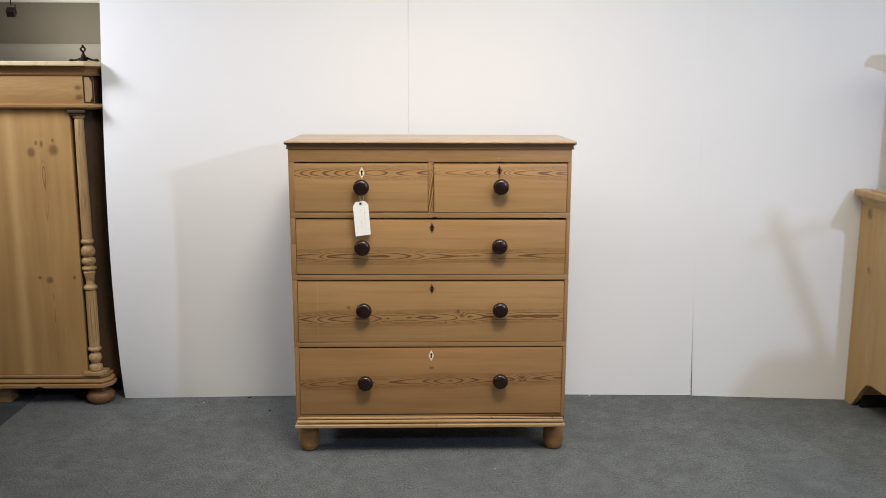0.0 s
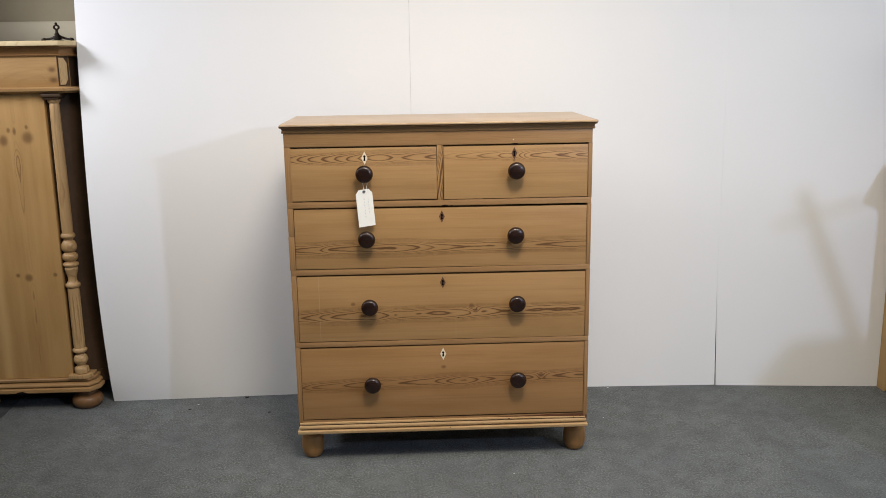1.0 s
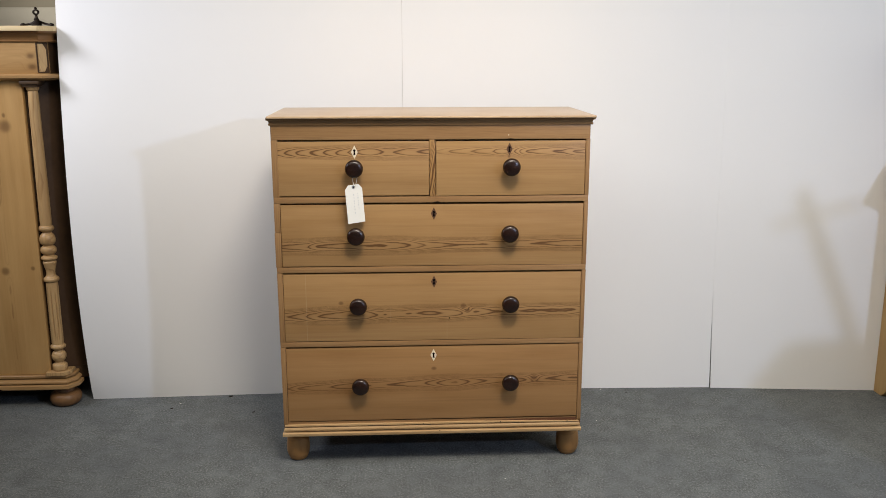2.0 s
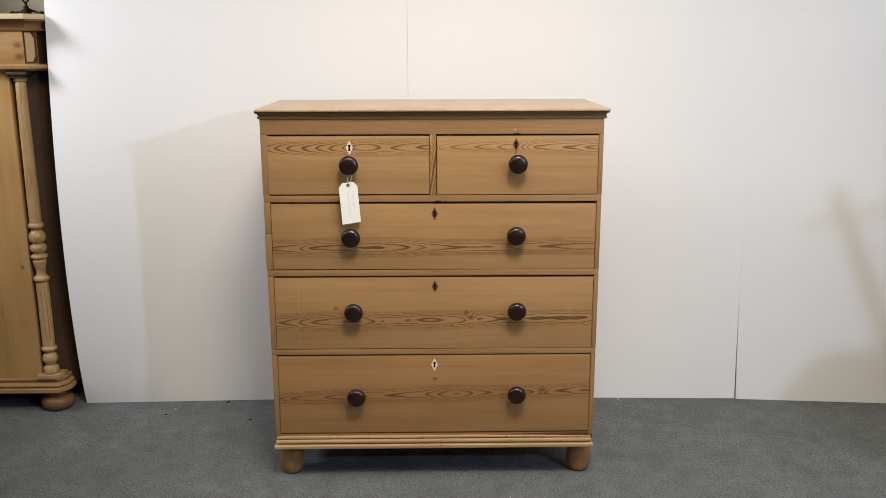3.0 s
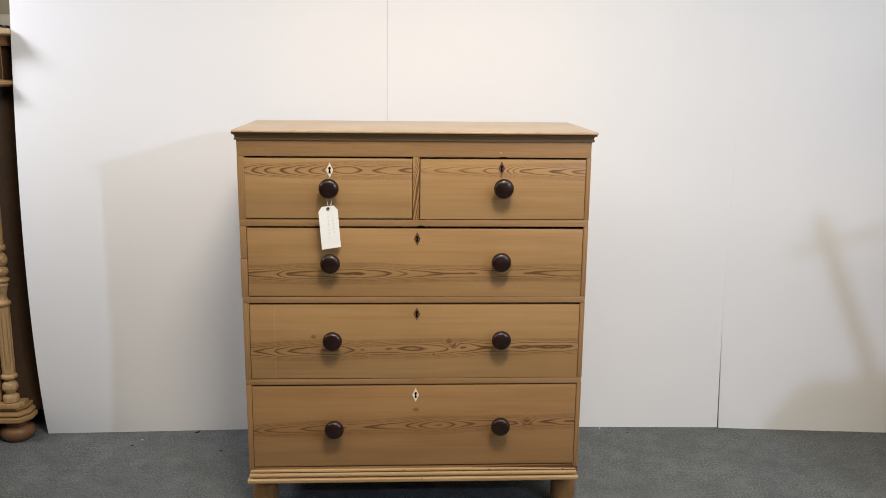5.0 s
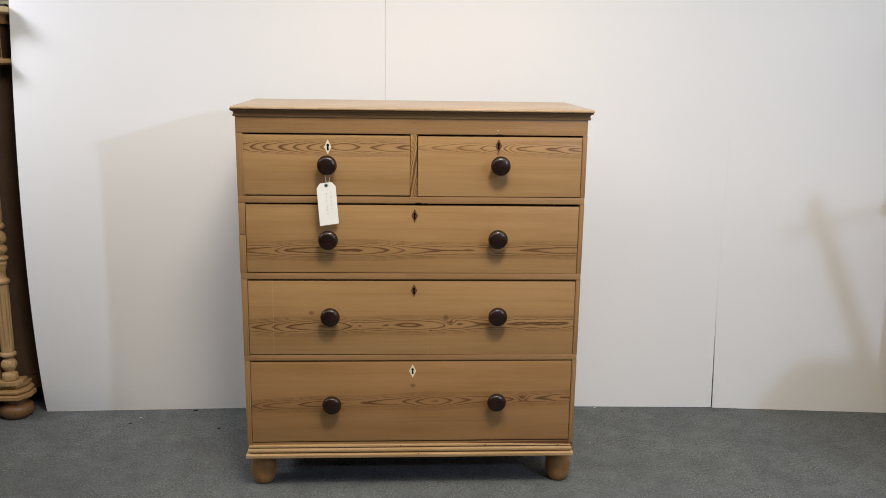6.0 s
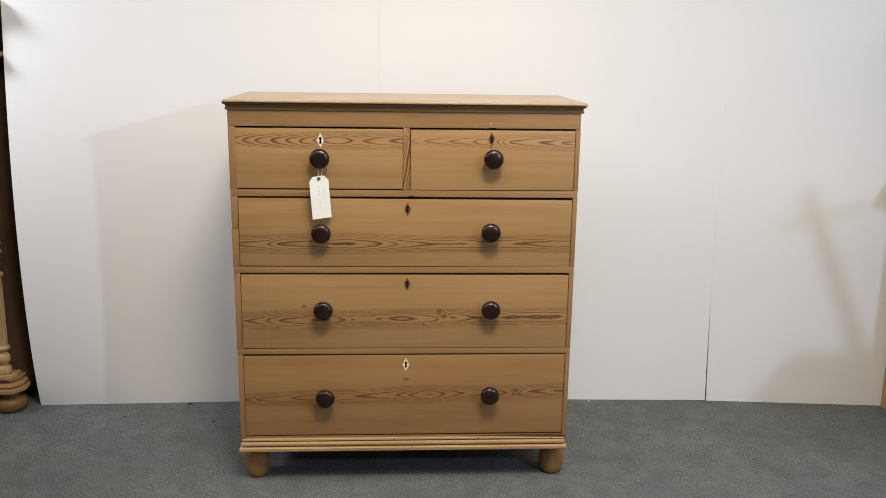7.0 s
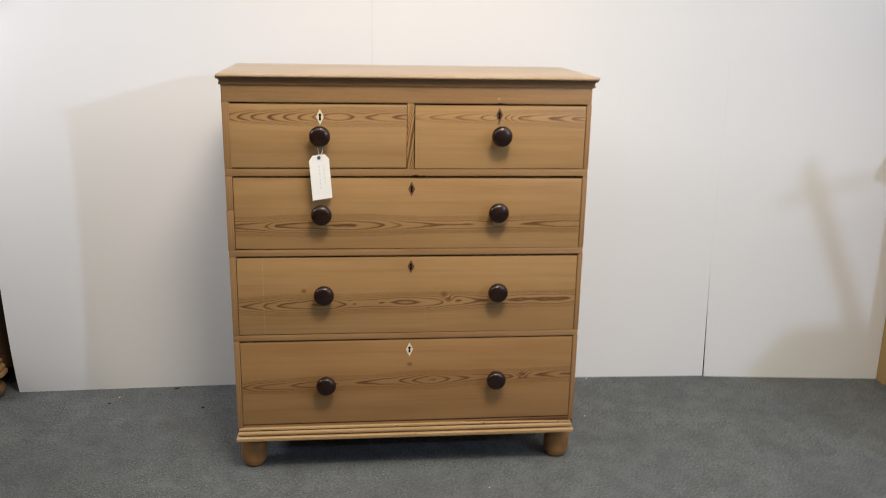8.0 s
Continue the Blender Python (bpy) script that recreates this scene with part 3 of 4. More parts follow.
# drawers
knob_rows = curve_rows([(0.016, 0.0), (0.0145, 0.003), (0.0115, 0.010), (0.0125, 0.017), (0.0210, 0.0225), (0.0272, 0.028), (0.0284, 0.034), (0.0262, 0.0402), (0.0232, 0.0436), (0.0180, 0.0459), (0.010, 0.0474), (0.0045, 0.0479), (0.0012, 0.0480)], 4)
knob_mesh = None


def diamond(hw, hh, hole=True):
    """A lozenge plate with a keyhole through it."""
    bm = bmesh.new()
    key = [(0.0042 * math.cos(radians(a)), 0.0050 + 0.0042 * math.sin(radians(a))) for a in range(-60, 241, 30)]
    key += [(-0.0024, 0.0), (-0.0034, -0.0100), (0.0, -0.0100), (0.0034, -0.0100), (0.0024, 0.0)]
    inner, outer = [], []
    for a, b in key:
        n = 1.0 / (abs(a) / hw + abs(b) / hh)
        inner.append((a, b))
        outer.append((a * n, b * n))
    rows = []
    for y in (0.0, -0.0012):
        rows.append(([bm.verts.new((a, y, b)) for a, b in inner], [bm.verts.new((a, y, b)) for a, b in outer]))
    n = len(inner)
    for k in range(n):
        j = (k + 1) % n
        (i0, o0), (i1, o1) = rows
        bm.faces.new((i1[k], o1[k], o1[j], i1[j]))
        bm.faces.new((i0[k], i0[j], o0[j], o0[k]))
        bm.faces.new((o0[k], o0[j], o1[j], o1[k]))
        bm.faces.new((i0[k], i1[k], i1[j], i0[j]))
    return bm


# a black plate in place of a bored hole; its colour stands for the dark inside
def keyhole():
    out = [(0.0040 * math.cos(radians(a)), 0.0050 + 0.0040 * math.sin(radians(a))) for a in range(-60, 241, 30)]
    out += [(-0.0023, 0.0), (-0.0033, -0.0098), (0.0033, -0.0098), (0.0023, 0.0)]
    return prism(out, -0.0003)


DRAWERS = [
    # x0, x1, z0, z1, its figure in the chest's own x and z, knobs, keyhole, its kind
    (-0.4858, -0.0140, 0.9246, 1.0985, dict(centre=1.0645, slope=0.0, reach=0.0118, limit=2.2, power=3.1, flame=1.6, seed=31.3, pale=(0.388, 0.232, 0.099),
     figure=((-0.485, 1.6), (-0.467, 1), (-0.430, 0), (-0.389, -1), (-0.346, -2), (-0.306, -3), (-0.264, -4), (-0.240, -5), (-0.198, -5.72), (-0.157, -5), (-0.141, -4.86), (-0.125, -5), (-0.09, -5.6), (-0.051, -6), (-0.014, -6.4))),
     [(-0.248, 1.016)], (-0.247, 1.065), "bone"),
    (0.0102, 0.4832, 0.9246, 1.0982, dict(centre=1.0660, slope=-0.004, reach=0.0108, limit=2.0, power=3.0, flame=1.1, seed=14.9, pale=(0.388, 0.232, 0.099), knots=((0.241, 1.049, 0.0045, 1.0),),
     figure=((0.010, 1.8), (0.053, 1), (0.121, 0), (0.192, -1), (0.217, -1.6), (0.237, -1.4), (0.258, -2), (0.274, -3), (0.294, -4), (0.332, -4.5), (0.381, -5), (0.42, -5.4), (0.447, -6), (0.483, -6.4))),
     [(0.246, 1.018)], (0.242, 1.072), "inlay"),
    (-0.4835, 0.4830, 0.6966, 0.8982, dict(centre=0.7640, slope=0.003, reach=0.0118, limit=5.6, power=2.5, flame=1.45, seed=5.6, rings=((0.250, -0.012, 0.027),),
     figure=((-0.484, 0.7), (-0.402, 0), (-0.374, -1), (-0.25, -1.75), (-0.176, -2.05), (-0.15, -1.9), (-0.075, -1), (-0.027, 0), (0.03, 0.6), (0.082, 0.97), (0.169, 1.03), (0.20, 1.2), (0.28, 1.2), (0.318, 1.0), (0.40, 0.55), (0.483, 0.3))),
     [(-0.247, 0.800), (0.244, 0.804)], (0.002, 0.867), "inlay"),
    (-0.4835, 0.4830, 0.4441, 0.6716, dict(centre=0.5355, slope=0.011, reach=0.0128, limit=5.0, power=2.5, flame=1.5, seed=22.1, knots=((0.098, 0.558, 0.0085, 1.0), (0.112, 0.542, 0.006), (-0.301, 0.572, 0.0055)),
     streaks=((-0.413, -0.12, 0.12, 0.15), (0.045, -0.12, -0.03, 0.09), (-0.14, -0.05, 0.0, 0.10)),
     figure=((-0.484, 1.1), (-0.416, 0), (-0.376, -1), (-0.305, -1.7), (-0.253, -2.1), (-0.215, -1.8), (-0.182, -1.0), (-0.170, -0.80), (-0.159, -1.0), (-0.148, -0.82), (-0.10, -0.80), (-0.082, -1.0), (-0.065, -0.9), (-0.02, -1.3), (0.03, -1), (0.09, -0.4), (0.147, 0), (0.19, 0.7), (0.221, 1), (0.25, 1.15), (0.284, 1), (0.325, 0.84), (0.348, 0.98), (0.375, 0.86), (0.44, 0.84), (0.466, 1.0), (0.483, 1.25))),
     [(-0.244, 0.569), (0.250, 0.570)], (0.002, 0.642), "inlay"),
    (-0.4838, 0.4830, 0.1642, 0.4217, dict(centre=0.2920, slope=0.022, reach=0.0118, limit=4.2, power=2.6, flame=1.4, seed=44.7, pale=(0.325, 0.180, 0.072), knots=((0.337, 0.306, 0.0075), (0.001, 0.343, 0.006)),
     figure=((-0.484, 2), (-0.451, 1), (-0.34, 0), (-0.27, -0.6), (-0.212, 0.0), (-0.183, 0.35), (-0.154, 0), (-0.09, -0.5), (-0.031, -1), (0.01, -2), (0.068, -3.05), (0.095, -2.6), (0.118, -2), (0.16, -1.2), (0.22, -0.6), (0.29, -0.3), (0.345, 0.15), (0.378, 0), (0.42, -0.4), (0.45, -0.95), (0.477, -1.04))),
     [(-0.242, 0.295), (0.254, 0.300)], (0.0, 0.391), "bone"),
]
for n, (x0, x1, z0, z1, grain, knobs, hole, kind) in enumerate(DRAWERS):
    cx, cz = (x0 + x1) / 2, (z0 + z1) / 2
    grain["centre"] += grain["slope"] * cx - cz
    grain["figure"] = [(fu - cx, level) for fu, level in grain["figure"]]
    grain["knots"] = [(ku - cx, kv - cz, *size) for ku, kv, *size in grain.get("knots", ())]
    grain.setdefault("pale", (0.366, 0.216, 0.090))
    wood = flamed("drawer_pine", "X", span=(x0 - cx, x1 - cx), **grain)
    x0, x1 = x0 - 0.0017, x1 + 0.0017
    bm = box((x0 + (0.0012, 0.0012, 0.0010, 0.0007, 0.0007)[n] - cx, 0.0, z0 + (0.0020, 0.0003, 0.0, 0.0, 0.0012)[n] - cz), (x1 - 0.0005 - cx, 0.022, z1 - (0.0014 if n > 1 else 0.0005) - cz), 0.0012, 2)
    tilt = (0.0, 0.0005, -0.0011, -0.0007, 0.0005)[n]
    for v in bm.verts:
        v.co.z += tilt * v.co.x / 0.4
    drawer = part("drawer", bm, wood, chest, "short pine drawer front with one dark knob" if n < 2 else "long pine drawer front with two dark knobs", (cx, OY + 0.0012, cz), True)
    for kx, kz in knobs:
        if knob_mesh is None:
            knob = part("knob", lathe(knob_rows, 40, "Y"), KNOB, drawer, "dark-stained turned wooden knob", (kx - cx, 0.0, kz - cz), True)
            knob_mesh = knob.data
        else:
            knob = tagged(new("knob", knob_mesh), "dark-stained turned wooden knob")
            knob.parent, knob.location = drawer, (kx - cx, 0.0, kz - cz)
        knob.rotation_euler = (0, radians(37 * (kx * 10 + kz * 7)), 0)
    if n == 3:
        part("nail_hole", lathe([(0.0022, -0.0004), (0.0022, 0.0003)], 12, "Y"), VOID, drawer, "tiny dark nail hole", (0.053, 0.0, -0.040))
    hx, hz = hole[0] - cx, hole[1] - cz
    plate = (BONE, "bone-white diamond keyhole plate", 0.0105, 0.0215) if kind == "bone" else (DARK_INLAY, "dark diamond keyhole inlay", 0.0098, 0.0205)
    part("escutcheon", diamond(plate[2], plate[3]), plate[0], drawer, plate[1], (hx, -0.0001 if kind == "bone" else 0.0008, hz))
    part("keyhole", keyhole(), VOID, drawer, "black plate standing for the dark inside a keyhole", (hx, -0.0001, hz))

# ---- price tag on the first knob ----
tag = thing("price_tag", (-0.251, -0.030, 0.9590), "white card price tag tied to a drawer knob", "tag")
W, H = 0.0280, 0.1165
bm = prism([(-W, 0.002 - H), (W, 0.002 - H), (W, -0.006), (W - 0.011, 0.0075), (-W + 0.011, 0.0075), (-W, -0.006)], 0.0007)
card = part("card", bm, CARD, tag)
ring_rows = [(0.0022, 0.0), (0.0022, 0.0014), (0.0050, 0.0014), (0.0054, 0.0)]
part("eyelet", lathe(ring_rows, 20, "Y"), STEEL, tag, "grey metal eyelet")
part("eyelet_hole", lathe([(0.0021, 0.0), (0.0021, 0.0010)], 16, "Y"), VOID, tag)
random.seed(4)
for col, (px, z_top, z_end) in enumerate(((0.0125, -0.020, -0.070), (-0.001, -0.022, -0.088))):
    z = z_top
    while z > z_end:
        step = random.uniform(0.003, 0.008)
        w = random.uniform(0.0012, 0.0028)
        part("pencil_mark", box((px - w, -0.0004, z - step * 0.7), (px + w * 0.3, 0.0, z), 0), INK, tag)
        z -= step + random.uniform(0.001, 0.004)
tag.rotation_euler = (0, radians(-4.5), radians(20))
loop = []
for k in range(25):
    a = 2 * math.pi * k / 24
    loop.append((-0.2470 + 0.0135 * math.sin(a) * (0.25 + 0.75 * (1 + math.cos(a)) / 2), -0.030 + 0.018 * (1 + math.cos(a)) / 2, 0.956 + (0.073 * (1 + math.cos(a)) / 2)))
tagged(part("tag_string", tube(loop, 0.0009), TWINE, None, "", (0, 0, 0), True), "thin white string looped round a knob", "string")

# ---- wardrobe ----
W_FACE = flamed("wardrobe_panel_pine", "Z", 0.379, 0.0, (-0.572, 0.572), ((-0.572, 0.4), (-0.497, 0.03), (-0.38, 0.15), (-0.304, -0.04), (-0.26, 0.12), (-0.232, -0.03), (-0.19, 0.3), (0.0, 0.6), (0.101, 0), (0.241, -1), (0.316, -1.3), (0.362, 0.2), (0.42, 0.6), (0.572, 0.6)),
                0.012, 0.2, 2.6, 0.75, 61.2, (0.46, 0.277, 0.107), (0.20, 0.10, 0.036),
                ((0.386, 0.332, 0.016, 1.25), (0.396, 0.424, 0.020, 1.1), (0.425, 0.355, 0.007), (0.421, 0.377, 0.006, 2.3), (0.436, 0.424, 0.006), (-0.154, 0.369, 0.015, 1.0), (-0.144, 0.328, 0.008, 1.0), (-0.144, 0.472, 0.008, 1.0)),
                sap=((0.250, 0.020, 0.50), (0.09, 0.05, 0.3)), stripes=0.07)
W_FRIEZE = pine("wardrobe_frieze_pine", "X", 0.02, 0.11, 0.02, 3.0, 18.2, 0.006, 0.08, 0.10, 0.15, (0.50, 0.31, 0.13), (0.25, 0.125, 0.045), ((0.546, 0.072, 0.013), (0.549, 0.034, 0.014)))
# darker copy of the pine; puts the cove's shade into its colour
W_CORNICE = pine("wardrobe_cornice_pine", "X", 0.02, 0.11, 0.02, 3.0, 38.2, 0.006, 0.08, 0.15, 0.2, (0.30, 0.165, 0.068), (0.16, 0.075, 0.028))
W_RAIL = pine("wardrobe_rail_pine", "X", 0.02, 0.11, 0.02, 3.0, 18.2, 0.006, 0.08, 0.15, 0.2, (0.42, 0.255, 0.110), (0.20, 0.10, 0.035))
W_TURN = pine("wardrobe_turned_pine", "Z", 0.0, 0.006, 0.004, 5.0, 27.0, 0.006, 0.05, 0.3, 0.5, (0.52, 0.345, 0.165), (0.26, 0.14, 0.055))
# pale pine brightened further to stand for lamplight on the top board's edge
W_TOP = pine("wardrobe_top_pine", "X", 0.03, 0.05, 0.02, 3.0, 8.8, 0.006, 0.05, 0.2, 0.3, (0.86, 0.71, 0.44), (0.55, 0.38, 0.18))
# brown foot pine, darkened further to stand for shade under the base
W_FOOT = pine("wardrobe_foot_pine", "Z", 0.0, 0.004, 0.004, 6.0, 5.1, 0.006, 0.05, 0.3, 0.5, (0.23, 0.125, 0.055), (0.11, 0.05, 0.02))
W_PALE = pine("wardrobe_corner_pine", "Z", 0.02, 0.11, 0.02, 3.0, 12.2, 0.006, 0.08, 0.10, 0.15, (0.66, 0.47, 0.25), (0.34, 0.19, 0.08))
W_CAP = plain("dark_capital", (0.075, 0.042, 0.020), 0.5, 0.4, 0.0, 90.0, 0.2)
# dark brown that holds the shade on the wardrobe's sides in its colour
W_SIDE = plain("shade_dark_pine", (0.085, 0.046, 0.022), 0.6, 0.3, 0.0, 40.0, 0.15)
WX, WY = -1.98, 0.80  # middle of its footprint
wardrobe = thing("wardrobe", (WX, WY, 0), "old pine wardrobe with turned corner columns and a moulded cornice", "wardrobe")
XL = 2 * WX  # mirror line for its far half


def plan(fx, fy, sx, sy, back):
    """A front with canted corners, from the back of one side round to the back of the other."""
    p = [(XL - sx, back), (XL - sx, sy), (XL - fx, fy), (fx, fy), (sx, sy), (sx, back)]
    return [(x - WX, y - WY) for x, y in p]


def w_prism(name, outline, z0, z1, mat, label="", bevel=0.002):
    bm = prism([(x, y) for x, y in outline], z1 - z0, "Z")
    if bevel:
        bmesh.ops.bevel(bm, geom=list(bm.edges), offset=bevel, segments=2, affect="EDGES", profile=0.6)
    return part(name, bm, mat, wardrobe, label, (0, 0, z0), True)


BACK = 1.05
w_prism("body", plan(-1.478, 0.600, -1.374, 0.700, BACK), 0.135, 1.285, W_SIDE, "brown pine carcass with its shade put into the colour")
part("door", box((-0.50, -0.012, -0.572), (0.50, 0.012, 0.572), 0.003), W_FACE, wardrobe, "plain pine front board with upright grain and knots", (0, 0.588 - WY, 0.708), True)
w_prism("frieze", plan(-1.414, 0.566, -1.386, 0.606, BACK), 1.285, 1.418, W_FRIEZE, "pine frieze under the cornice")
ledge = [(-0.03, 1.270), (0.004, 1.270), (0.012, 1.276), (0.018, 1.279), (0.019, 1.288), (0.014, 1.291), (0.0, 1.2935), (-0.03, 1.2935)]
part("ledge_moulding", sweep(ledge, plan(-1.403, 0.566, -1.374, 0.606, BACK)), W_RAIL, wardrobe, "", (0, 0, 0), True)
cornice = [(-0.03, 1.406), (0.003, 1.406), (0.006, 1.411), (0.002, 1.414)] + [(0.002 + 0.020 * (1 - math.cos(a)), 1.414 + 0.026 * math.sin(a)) for a in (0.4, 0.8, 1.2, 1.55)] + [(0.024, 1.4450), (-0.03, 1.4450)]
part("cornice", sweep(cornice, plan(-1.403, 0.566, -1.374, 0.606, BACK)), W_CORNICE, wardrobe, "cornice cove in darker pine that stands for its shade", (0, 0, 0), True)
w_prism("top_board", plan(-1.391, 0.536, -1.353, 0.590, BACK + 0.01), 1.4450, 1.4630, W_TOP, "pale pine top board, brightened in colour as if lit", 0.003)
base = [(-0.03, 0.080), (0.022, 0.080), (0.026, 0.084), (0.026, 0.096), (0.023, 0.0985), (0.009, 0.099), (0.009, 0.1035), (0.019, 0.104)] + arc(0.009, 0.106, 0.011, 0, 60, 4) + [(0.010, 0.1190), (0.001, 0.1195), (0.001, 0.1240), (0.011, 0.1245), (0.012, 0.1270), (0.012, 0.1335), (0.010, 0.1355), (-0.03, 0.1355)]
part("base_moulding", sweep(base, plan(-1.424, 0.573, -1.405, 0.600, 0.640)), W_RAIL, wardrobe, "worn pine base moulding", (0, 0, 0), True)
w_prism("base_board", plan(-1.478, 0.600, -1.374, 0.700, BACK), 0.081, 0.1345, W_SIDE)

col = [(r * 0.9, h) for r, h in [(0.026, 0.151), (0.030, 0.155), (0.031, 0.166), (0.029, 0.176), (0.019, 0.181), (0.018, 0.186), (0.024, 0.193), (0.0305, 0.207), (0.0265, 0.222), (0.018, 0.231), (0.018, 0.235), (0.024, 0.239), (0.0305, 0.244), (0.0305, 0.252), (0.024, 0.258), (0.022, 0.262),
       (0.0245, 0.268), (0.0245, 0.38), (0.0245, 0.498), (0.022, 0.504), (0.022, 0.508), (0.030, 0.513), (0.031, 0.523), (0.022, 0.531), (0.0185, 0.540), (0.0190, 0.553), (0.0235, 0.57), (0.0275, 0.586), (0.0255, 0.590), (0.0255, 0.594), (0.0325, 0.600), (0.0315, 0.608),
       (0.0215, 0.613), (0.0215, 0.617), (0.0285, 0.623), (0.0325, 0.634), (0.0290, 0.645), (0.0210, 0.650), (0.0215, 0.654), (0.0290, 0.661), (0.0325, 0.675), (0.0280, 0.691), (0.0190, 0.700), (0.0195, 0.705), (0.0270, 0.711), (0.0300, 0.718), (0.0270, 0.726), (0.0205, 0.731), (0.0205, 0.735),
       (0.0235, 0.745), (0.0225, 0.95), (0.0205, 1.20), (0.0190, 1.228), (0.0190, 1.232), (0.024, 1.237), (0.0265, 1.247)]]
cols = curve_rows(col, 3)
bun = curve_rows([(0.01, 0.0), (0.042, 0.002), (0.055, 0.014), (0.0600, 0.030), (0.055, 0.046), (0.041, 0.056), (0.036, 0.060), (0.036, 0.079)], 4)
block = [(-0.044, -0.036), (0.024, -0.036), (0.046, -0.008), (0.046, 0.036), (-0.044, 0.036)]
for side in (1, -1):
    cx, cy = (-1.447 if side > 0 else XL + 1.447) - WX, 0.588 - WY
    part("column", lathe(cols, 48, "Z", (0.27, 0.495, 8, 0.0045)), W_TURN, wardrobe, "turned column with a fluted lower shaft", (cx, cy, 0), True)
    bm = prism([(side * bx, by) for bx, by in block], 0.0153, "Z")
    bmesh.ops.bevel(bm, geom=list(bm.edges), offset=0.002, segments=2, affect="EDGES", profile=0.6)
    part("plinth", bm, W_TURN, wardrobe, "", (cx, cy, 0.1357), True)
    bm = box((-0.026, -0.028, 0.0), (0.026, 0.028, 0.008), 0.002)
    add_box(bm, (-0.034, -0.034, 0.010), (0.036, 0.034, 0.0225), 0.003)
    add_box(bm, (-0.029, -0.030, 0.008), (0.030, 0.030, 0.010), 0)
    part("capital", bm, W_CAP, wardrobe, "dark carved capital", (cx, cy, 1.2465), True)
    part("bun_foot", lathe(bun, 40), W_FOOT, wardrobe, "flattened turned foot", ((-1.445 if side > 0 else XL + 1.445) - WX, 0.612 - WY, 0), True)
    # thin dark plate that puts shade on the frieze's side face
    bm = box((-0.001, 0.0, 1.2945), (0.002, 0.42, 1.411), 0)
    part("frieze_side", bm, W_SIDE, wardrobe, "dark plate standing for shade on the frieze side", ((-1.3855 if side > 0 else XL + 1.3850) - WX, 0.612 - WY, 0))
    # raised panel on the canted corner of the frieze
    mid, ang = Vector(((-1.4000 if side > 0 else XL + 1.4000) - WX, 0.586 - WY, 1.351)), math.atan2(0.040, 0.029)
    field = part("corner_field", box((-0.0235, -0.0015, -0.0545), (0.0235, 0.004, 0.0545), 0.001), W_SIDE, wardrobe, "dark canted corner of the frieze", mid)
    field.rotation_euler = (0, 0, side * ang)
    oct_ = [(-0.018, -0.050), (0.003, -0.050), (0.015, -0.030), (0.015, 0.030), (0.003, 0.050), (-0.018, 0.050)]
    oct_ = [(side * ox, oz) for ox, oz in oct_][::side]
    bm = prism(oct_, -0.006)
    bmesh.ops.bevel(bm, geom=[e for e in bm.edges if all(v.co.y < -0.003 for v in e.verts)], offset=0.003, segments=2, affect="EDGES")
    lozenge = part("corner_panel", bm, W_PALE, wardrobe, "small raised eight-sided panel", mid)
    lozenge.rotation_euler = (0, 0, side * ang)
for fx in (-1.445, XL + 1.445):
    part("rear_foot", box((-0.03, -0.03, 0.0), (0.03, 0.03, 0.079), 0.003), W_SIDE, wardrobe, "", (fx - WX, 0.98 - WY, 0), True)
part("support_block", box((-0.045, -0.04, 0.0), (0.045, 0.04, 0.079), 0.003), W_RAIL, wardrobe, "plain pine block under the base", (-1.874 - WX, 0.640 - WY, 0), True)

bruise = [(-0.026, 0.0), (0.030, 0.0), (0.018, 0.006), (0.004, 0.011), (-0.014, 0.007)]
part("edge_chip", prism(bruise, 0.02), VOID, wardrobe, "dark bruise broken out of the base edge", (-1.682 - WX, 0.546 - WY, 0.0795))

# ---- iron ornament on the wardrobe ----
IRON_H = 0.76
finial = thing("iron_finial", (-1.471, 0.75, 1.4632), "black cast-iron scrolled finial standing on a wardrobe", "ornament")
part("stem", lathe(curve_rows([(0.019, 0.0), (0.014, 0.009), (0.008, 0.018), (0.010, 0.026), (0.0065, 0.033), (0.005, 0.045), (0.008, 0.05)], 3), 16), IRON, finial, "", (0, 0, 0.012), True)
circle = [(0.0092 * math.cos(2 * math.pi * k / 20), 0.0, 0.073 + 0.0105 * math.sin(2 * math.pi * k / 20)) for k in range(21)]
part("loop", tube(circle, 0.0042), IRON, finial, "", (0, 0, 0), True)
part("knop", lathe(curve_rows([(0.003, 0.0), (0.006, 0.004), (0.004, 0.009), (0.001, 0.012)], 3), 12), IRON, finial, "", (0, 0, 0.086), True)
for s in (-1, 1):
    arm = [(s * 0.053 * t, 0.01 * math.sin(3 * t), 0.012 + 0.022 * (1 - t) ** 2 + (0.005 if t > 0.9 else 0)) for t in [k / 10 for k in range(11)]]
    part("scroll_arm", tube(arm, 0.0055), IRON, finial, "", (0, 0, 0), True)
    part("scroll_end", lathe(curve_rows([(0.002, -0.009), (0.008, -0.004), (0.008, 0.004), (0.002, 0.009)], 3), 12), IRON, finial, "", (s * 0.055, 0.002, 0.010), True)
part("foot_plate", lathe(curve_rows([(0.030, 0.0), (0.030, 0.004), (0.016, 0.010), (0.010, 0.014)], 3), 20), IRON, finial, "", (0, 0, 0), True)

finial.scale = (1, 1, IRON_H)

